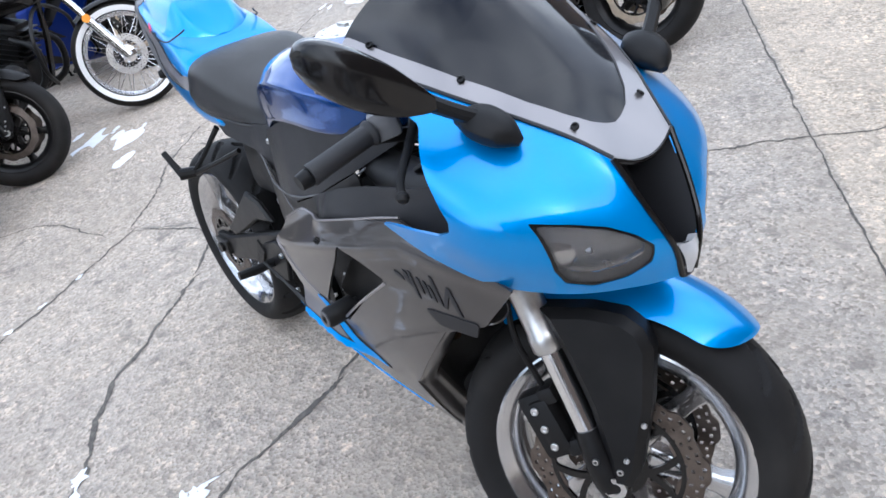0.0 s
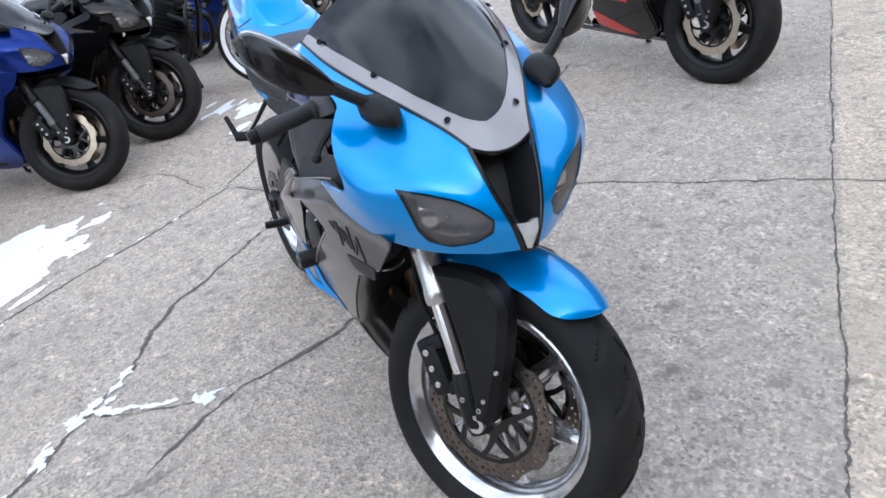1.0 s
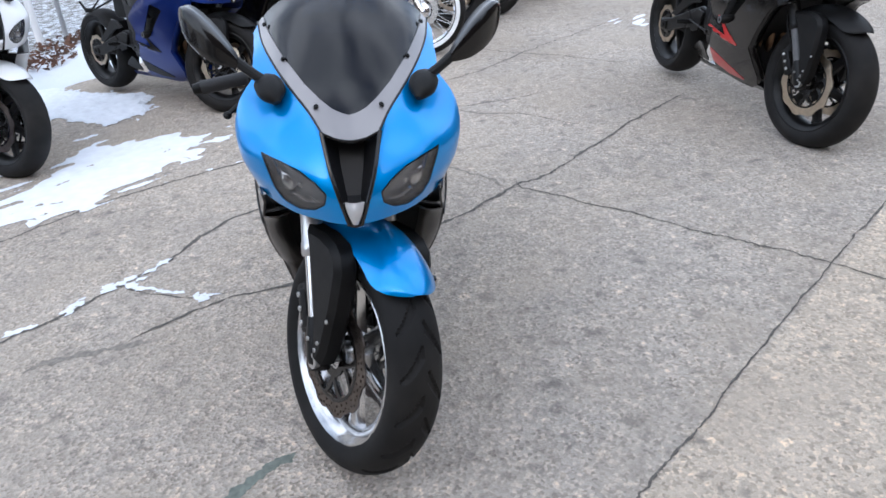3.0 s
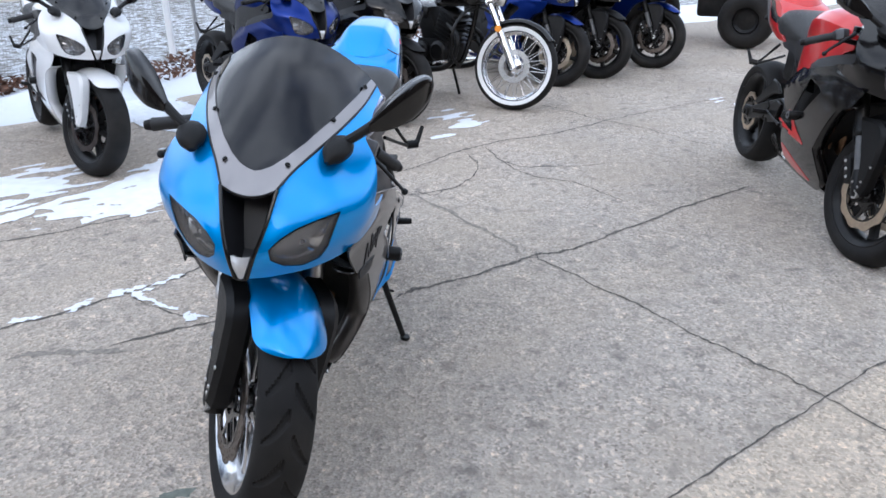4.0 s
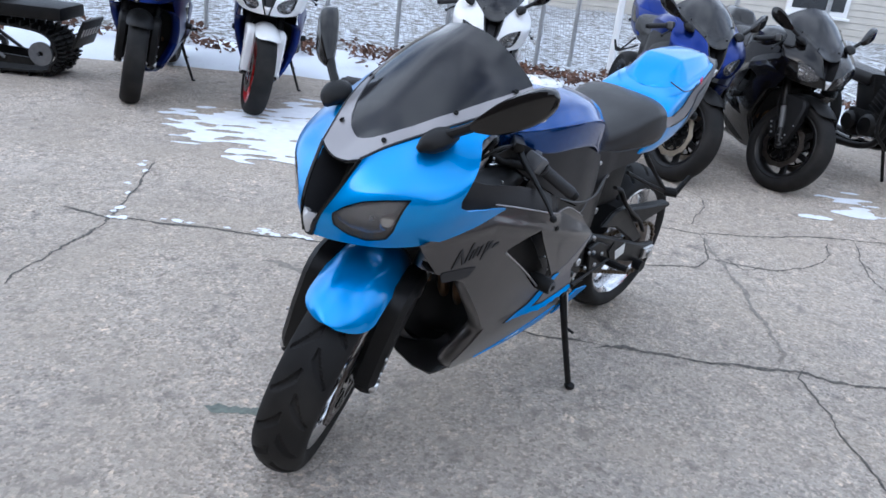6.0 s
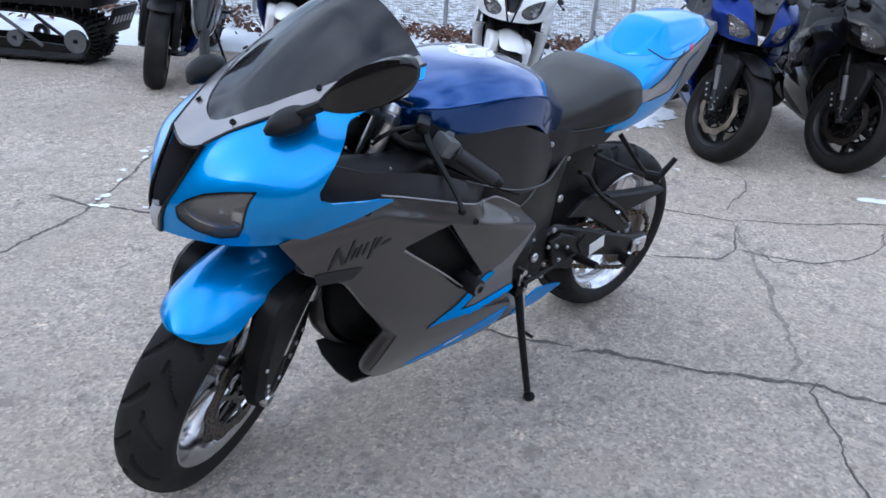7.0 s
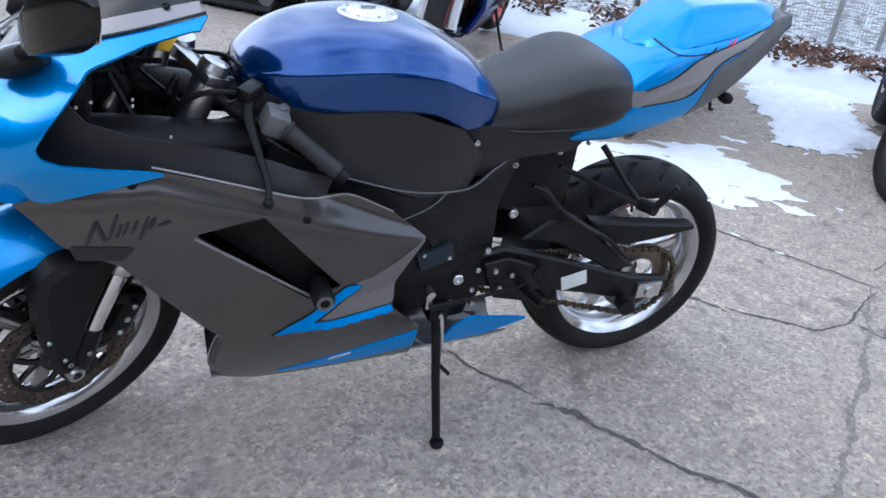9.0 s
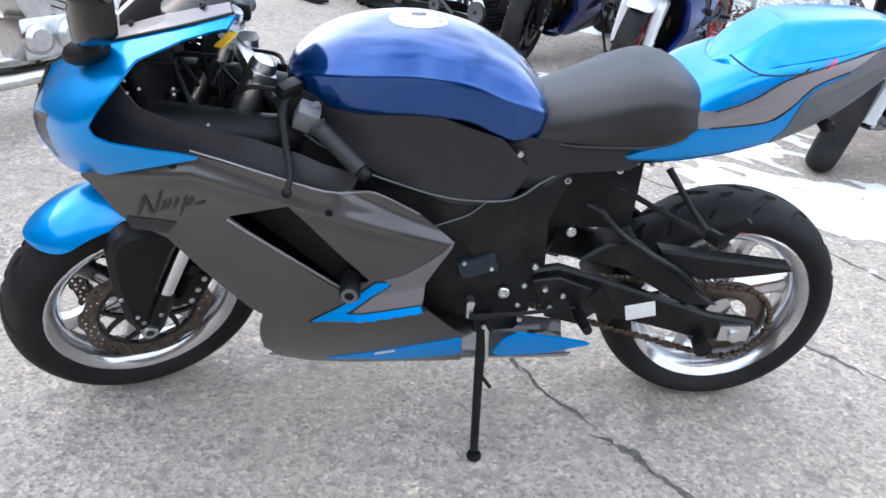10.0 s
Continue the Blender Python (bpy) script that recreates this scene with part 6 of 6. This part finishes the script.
def variant(front, heading, swap, label, steer=25.0, lean=-5.0):
    """Another machine of the same build in other colours."""
    b = copy_thing(first, stood(front, heading, lean))
    S0, S1 = steering(25.0), steering(steer)
    for ob in b.children:
        n = ob.name.split(".")[0]
        if n in ("fork", "handlebar", "front_fender", "key_tag", "front_wheel"):
            ob.matrix_basis = S1 @ S0.inverted() @ ob.matrix_basis
    for ob in b.children_recursive:
        n = ob.name.split(".")[0]
        old = ob.data.materials[0]
        use = swap.get(n) or swap.get(old.name)
        if use:
            ob.material_slots[0].link = "OBJECT"
            ob.material_slots[0].material = use
    return tagged(b, label, "motorcycle", "parked motorcycles")


variant((-2.64, -0.44), 46, {"royal_blue_paint": BLACKG, "gold_steel": STEEL}, "black sport motorcycle with black wheels", 25)
variant((-1.30, -2.04), 42, {"royal_blue_paint": WHITEP, "front_fender": WHITEP, "fork_guard": WHITEP, "gold_steel": STEEL}, "white sport motorcycle with white front fender", 18)
variant((-0.57, -3.38), 52, {"front_fender": WHITEP, "fork_guard": WHITEP, "rim": REDP, "satin_black_metal": FRAMEB, "front_wheel": REDP, "rear_wheel": REDP, "spoke": REDP, "hub": REDP, "upper_cowl": WHITEP, "gold_steel": STEEL}, "blue and white sport motorcycle with red wheels", 12)
variant((0.04, -3.95), 52, {"gold_steel": STEEL}, "dark blue sport motorcycle with black wheels", 12)
variant((-0.27, 2.03), 4, {"upper_cowl": BLACKG, "side_fairing": BLACKG, "rolled_edge": BLACKG, "blade_stripe": REDP, "fuel_tank": REDP, "tail_cowl": REDP, "seat_cowl": REDP, "belly_pan": BLACKG, "belly_tail": BLACKG, "lower_stripe": REDP, "knee_panel": REDP}, "red and black sport motorcycle with gold front discs", 10)
variant((-4.10, 0.79), 50, {"front_fender": BLUEY}, "blue motorcycle with small front fender and amber reflectors", 20)
variant((-4.48, 1.20), 50, {"royal_blue_paint": BLACKG, "gold_steel": STEEL}, "black motorcycle parked in the row", 20)
variant((-5.05, 1.78), 50, {"front_fender": BLUEY, "gold_steel": STEEL}, "blue motorcycle with blue front fender", 20)


def cruiser(name, front, heading, white=True, metal=ALU, cover=CHROME):
    """A classic machine: wire wheels, chrome fork, bare engine."""
    b = new(name)
    R = 0.335
    def wire_wheel(x, nm, m):
        bead = R - 0.075
        w = part(nm, outward(lathe([(bead + 0.012, 0.034), (bead - 0.006, 0.028), (bead - 0.014, 0), (bead - 0.006, -0.028), (bead + 0.012, -0.034), (bead, -0.038), (bead - 0.022, 0), (bead, 0.038)], 64, closed=True)), CHROME, b, "", m)
        part("tyre", tyre_mesh(R, 0.052, bead, 72, 0, 18), RUBBER, w, "black tyre")
        if white:
            for s in (1, -1):
                part("whitewall", solid(facing(gridmesh(np.array([[(r * math.cos(t_), s * y, r * math.sin(t_)) for t_ in np.linspace(0, 2 * math.pi, 65)] for r, y in ((bead + 0.008, 0.046), (bead + 0.020, 0.0525), (bead + 0.040, 0.0535))])), (0, s, 0)), 0.003), WHITEP, w, "white sidewall band")
        part("hub", outward(lathe([(0, 0.05), (0.03, 0.05), (0.055, 0.04), (0.055, 0.03), (0.03, 0.02), (0.03, -0.02), (0.055, -0.03), (0.055, -0.04), (0.03, -0.05), (0, -0.05)], 24)), CHROME, w)
        part("brake_disc", disc_mesh(0.085, 0.125, -0.052, 0.005, 0, True, 160), ALU, w, "drilled brake disc")
        for k in range(36):
            a0, a1 = 2 * math.pi * k / 36, 2 * math.pi * (k + (2.4 if k % 2 else -2.4)) / 36
            s = 1 if (k // 2) % 2 else -1
            part("wire_spoke", tube([(0.052 * math.cos(a0), s * 0.035, 0.052 * math.sin(a0)), (bead * math.cos(a1), 0, bead * math.sin(a1))], 0.0022, 5), CHROME, w)
        return w
    S = steering(20)
    wire_wheel(0, "front_wheel", S @ Matrix.Translation((1.45, 0, R)))
    wire_wheel(0, "rear_wheel", Matrix.Translation((0, 0, R)))
    a = np.array((-0.47, 0, 0.88))
    fk = part("fork", box((0.06, 0.24, 0.04), tuple(np.array((1.45, 0, R)) + a * 0.52), 0.01, (0, -28, 0)), CHROME, b, "", S)
    for s in (1, -1):
        p = np.array((1.45, s * 0.09, R))
        part("fork_leg", tube([p - a * 0.02, p + a * 0.28, p + a * 0.29, p + a * 0.75], [0.028, 0.028, 0.020, 0.020], 16), CHROME, fk, "chrome fork leg")
        part("reflector", tube([p + a * 0.30 + (0, s * 0.024, 0), p + a * 0.30 + (0, s * 0.034, 0)], 0.026, 14), AMBER, fk, "amber side reflector")
    ph = np.radians([38, 60, 85, 110, 130])
    part("front_fender", solid(facing(gridmesh(crgrid(np.array([[(1.45 + (R + 0.025) * k * math.cos(p_), y, R + (R + 0.025) * k * math.sin(p_)) for y, k in ((-0.07, 0.92), (-0.05, 0.985), (0, 1), (0.05, 0.985), (0.07, 0.92))] for p_ in ph]), 24, 12)), (0, 0, 1)), 0.003), BLACKG, b, "black front fender", S)
    eng = part("engine", join(box((0.34, 0.22, 0.20), (0.70, 0, 0.40), 0.03), box((0.16, 0.20, 0.26), (0.80, 0, 0.60), 0.02, (0, 22, 0)), box((0.16, 0.20, 0.26), (0.62, 0, 0.60), 0.02, (0, -22, 0))), metal, b, "bare cast engine")
    for s in (1, -1):
        for x, z, r in ((0.78, 0.40, 0.085), (0.60, 0.40, 0.07)):
            part("engine_cover", outward(lathe([(0, 0.03), (r * 0.7, 0.03), (r, 0.012), (r, -0.02)], 28)), cover, eng, "round engine cover", Matrix.Translation((x, s * 0.125, z)) @ Matrix.Rotation(0 if s > 0 else math.pi, 4, "Z"))
        for k in range(7):
            part("cooling_fin", box((0.20, 0.225, 0.006), (0.80 + 0.01 * k, 0, 0.50 + 0.03 * k), 0.002, (0, 22, 0)), FRAMEB, eng) if s > 0 else None
        part("exhaust_pipe", tube([(0.85, s * 0.10, 0.62), (1.0, s * 0.16, 0.52), (0.92, s * 0.18, 0.30), (0.5, s * 0.19, 0.25), (-0.2, s * 0.20, 0.27)], [0.02, 0.022, 0.022, 0.03, 0.042], 12, smooth=24), cover, b, "exhaust pipe")
        part("footpeg", tube([(0.86, s * 0.12, 0.33), (0.86, s * 0.30, 0.33)], 0.016, 10), CHROME, b)
    part("highway_bar", tube([(1.02, -0.14, 0.30), (1.06, -0.30, 0.42), (1.08, -0.30, 0.62), (1.06, -0.10, 0.74), (1.06, 0.10, 0.74), (1.08, 0.30, 0.62), (1.06, 0.30, 0.42), (1.02, 0.14, 0.30)], 0.012, 10, smooth=44), FRAMEB, b, "black engine guard bar")
    tk = []
    for x, zt, zb, w in ((1.12, 0.86, 0.80, 0.04), (1.05, 0.90, 0.77, 0.12), (0.9, 0.92, 0.76, 0.155), (0.75, 0.88, 0.75, 0.12), (0.66, 0.82, 0.76, 0.05)):
        h = [(x, 0, zt), (x, w * 0.7, zt - 0.02), (x, w, 0.5 * (zt + zb)), (x, w * 0.8, zb), (x, 0, zb)]
        tk.append(h + [(p, -q_, r) for p, q_, r in reversed(h[1:-1])])
    part("fuel_tank", outward(loft(tk, 24, 24)), BLACKG, b, "gloss black teardrop tank")
    part("seat", box((0.55, 0.26, 0.10), (0.38, 0, 0.72), 0.04, (0, 4, 0)), VINYL, b, "black seat")
    part("rear_fender", box((0.5, 0.16, 0.05), (-0.02, 0, 0.70), 0.02, (0, -8, 0)), BLACKG, b)
    part("down_tube", tube([(1.08, 0, 0.85), (1.0, 0, 0.5), (0.85, 0, 0.28), (0.3, 0, 0.28), (0.1, 0, 0.5), (0.3, 0, 0.68)], 0.02, 10, smooth=30), BLACKG, b)
    part("headlight", outward(lathe([(0, 0.07), (0.06, 0.065), (0.085, 0.05), (0.08, -0.02), (0.04, -0.08), (0, -0.09)], 28)), CHROME, b, "chrome headlight", S @ Matrix.Translation((1.24, 0, 0.86)) @ Matrix.Rotation(radians(-90), 4, "Z"))
    part("handlebar", tube([(1.02, -0.40, 1.02), (1.08, -0.25, 1.06), (1.10, -0.08, 0.98), (1.10, 0.08, 0.98), (1.08, 0.25, 1.06), (1.02, 0.40, 1.02)], 0.0125, 10, smooth=30), CHROME, b, "", S)
    part("side_stand", tube([(0.72, 0.12, 0.30), (0.74, 0.22, 0.02)], 0.012, 8), FRAMEB, b)
    h = radians(heading)
    b.matrix_world = pose(front[0] - 1.45 * math.cos(h), front[1] - 1.45 * math.sin(h), 0, -4, 0, heading)
    return b


cr1 = cruiser("cruiser_motorcycle", (-3.08, 0.42), 56, True, ENGB, FRAMEB)
tagged(cr1, "black cruiser motorcycle with wire wheels and whitewall tyres", "motorcycle", "parked motorcycles")
cr2 = cruiser("classic_motorcycle", (2.13, -2.87), -124, False, ALU, ALU)
tagged(cr2, "dark classic motorcycle with bare silver engine", "motorcycle", "parked motorcycles")


def quad(at, heading):
    """A farm quad bike with fat tyres."""
    b = new("quad_bike")
    for x in (-0.6, 0.6):
        for s in (1, -1):
            w = part("wheel", outward(lathe([(0.0, 0.06), (0.10, 0.06), (0.13, 0.085), (0.14, 0.07), (0.14, -0.07), (0.13, -0.085), (0.10, -0.06), (0, -0.06)], 28)), FRAMEB, b, "", Matrix.Translation((x, s * 0.45, 0.31)))
            part("tyre", tyre_mesh(0.31, 0.13, 0.14, 160, 16, 22), RUBBER, w, "fat knobbly tyre")
    part("body", join(box((0.9, 0.34, 0.25), (0, 0, 0.62), 0.06), box((0.5, 0.3, 0.3), (0.25, 0, 0.45), 0.05)), ENGB, b, "black engine and frame")
    for x, r in ((0.62, 8), (-0.62, -8)):
        part("mudguard", box((0.62, 1.02, 0.07), (x, 0, 0.74), 0.03, (0, r, 0)), REDP, b, "red plastic mudguard")
    part("seat", box((0.6, 0.3, 0.12), (-0.2, 0, 0.84), 0.05), VINYL, b)
    part("handlebar", tube([(0.30, -0.38, 1.06), (0.36, -0.1, 0.98), (0.36, 0.1, 0.98), (0.30, 0.38, 1.06)], 0.014, 8, smooth=16), FRAMEB, b)
    part("rack", box((0.4, 0.7, 0.03), (0.68, 0, 0.84), 0.01), FRAMEB, b, "black steel rack")
    part("bumper", tube([(0.92, -0.25, 0.45), (1.0, -0.2, 0.62), (1.0, 0.2, 0.62), (0.92, 0.25, 0.45)], 0.016, 8), FRAMEB, b)
    b.matrix_world = pose(at[0], at[1], 0, 0, 0, heading)
    return tagged(b, "red quad bike with fat black tyres", "quad bike")


quad((-6.87, 2.55), 70)


def snowmobile(at, heading):
    """A machine on a lugged rubber track."""
    b = new("snowmobile")
    loop = [(0.75, 0.10), (0.62, 0.035), (-0.62, 0.035), (-0.80, 0.10), (-0.84, 0.22), (-0.72, 0.34), (-0.3, 0.37), (0.4, 0.36), (0.74, 0.26)]
    path = cr(np.array(loop), 90, closed=True)
    G = []
    for y in (-0.19, 0.19):
        G.append([(x, y, z) for x, z in path])
    trk = part("track", solid(outward(gridmesh(np.array(G), wrap_v=True)), 0.015), RUBBER, b, "black rubber track")
    lug = []
    nx = np.gradient(path, axis=0)
    for i in range(0, 90, 2):
        t_ = nx[i] / np.linalg.norm(nx[i])
        ang = math.degrees(math.atan2(t_[1], t_[0]))
        out = np.array((t_[1], -t_[0]))
        p = path[i] + out * 0.015 * (1 if out @ (path[i] - (0, 0.2)) > 0 else -1)
        for y in (-0.13, 0, 0.13):
            lug.append(box((0.012, 0.09, 0.035), (p[0], y, max(0.02, p[1])), 0, (0, -ang, 0)))
    tagged(part("track_tread", join(*lug), RUBBER, b), kind="stuff")
    for s in (1, -1):
        part("rail", prism([(0.6, 0.08), (-0.65, 0.08), (-0.7, 0.13), (-0.2, 0.16), (0.5, 0.14)], s * 0.13, s * 0.15, 0.004), FRAMEB, b, "black slide rail")
        for x, r in ((-0.72, 0.085), (-0.25, 0.06), (0.2, 0.06)):
            part("bogie_wheel", ring_mesh(0.02, r, -0.015, 0.015, 24), mat_grey_plastic, b, "grey bogie wheel", Matrix.Translation((x, s * 0.17, 0.14 + r * 0.4)))
        part("strut", tube([(-0.45, s * 0.16, 0.12), (-0.1, s * 0.17, 0.36)], 0.014, 8), mat_grey_plastic, b)
        part("ski", box((0.9, 0.12, 0.03), (1.35, s * 0.45, 0.03), 0.012), BLACKP, b, "black ski")
        part("ski_leg", tube([(1.3, s * 0.45, 0.04), (1.15, s * 0.30, 0.45)], 0.025, 10), FRAMEB, b)
    part("tunnel", join(box((1.6, 0.42, 0.10), (-0.1, 0, 0.47), 0.03), box((0.8, 0.5, 0.3), (1.0, 0, 0.55), 0.08)), BLACKP, b, "black tunnel and nose")
    part("hood", box((0.8, 0.55, 0.22), (1.0, 0, 0.78), 0.10, (0, 12, 0)), WHITEP, b, "white hood")
    part("seat", box((0.9, 0.32, 0.18), (0.0, 0, 0.62), 0.06), VINYL, b)
    flap = part("snow_flap", box((0.02, 0.36, 0.22), (-1.0, 0, 0.34), 0.008, (0, -25, 0)), BLACKP, b, "black rubber snow flap")
    for k in range(6):
        part("flap_bar", box((0.006, 0.03, 0.06), (-1.012, -0.125 + 0.05 * k, 0.345), 0.001, (0, -25, 0)), PALE, flap, "pale block lettering bar")
    b.matrix_world = pose(at[0], at[1], 0, 0, 0, heading)
    return tagged(b, "black and white snowmobile on a lugged track", "snowmobile")


snowmobile((0.70, -5.45), -46)
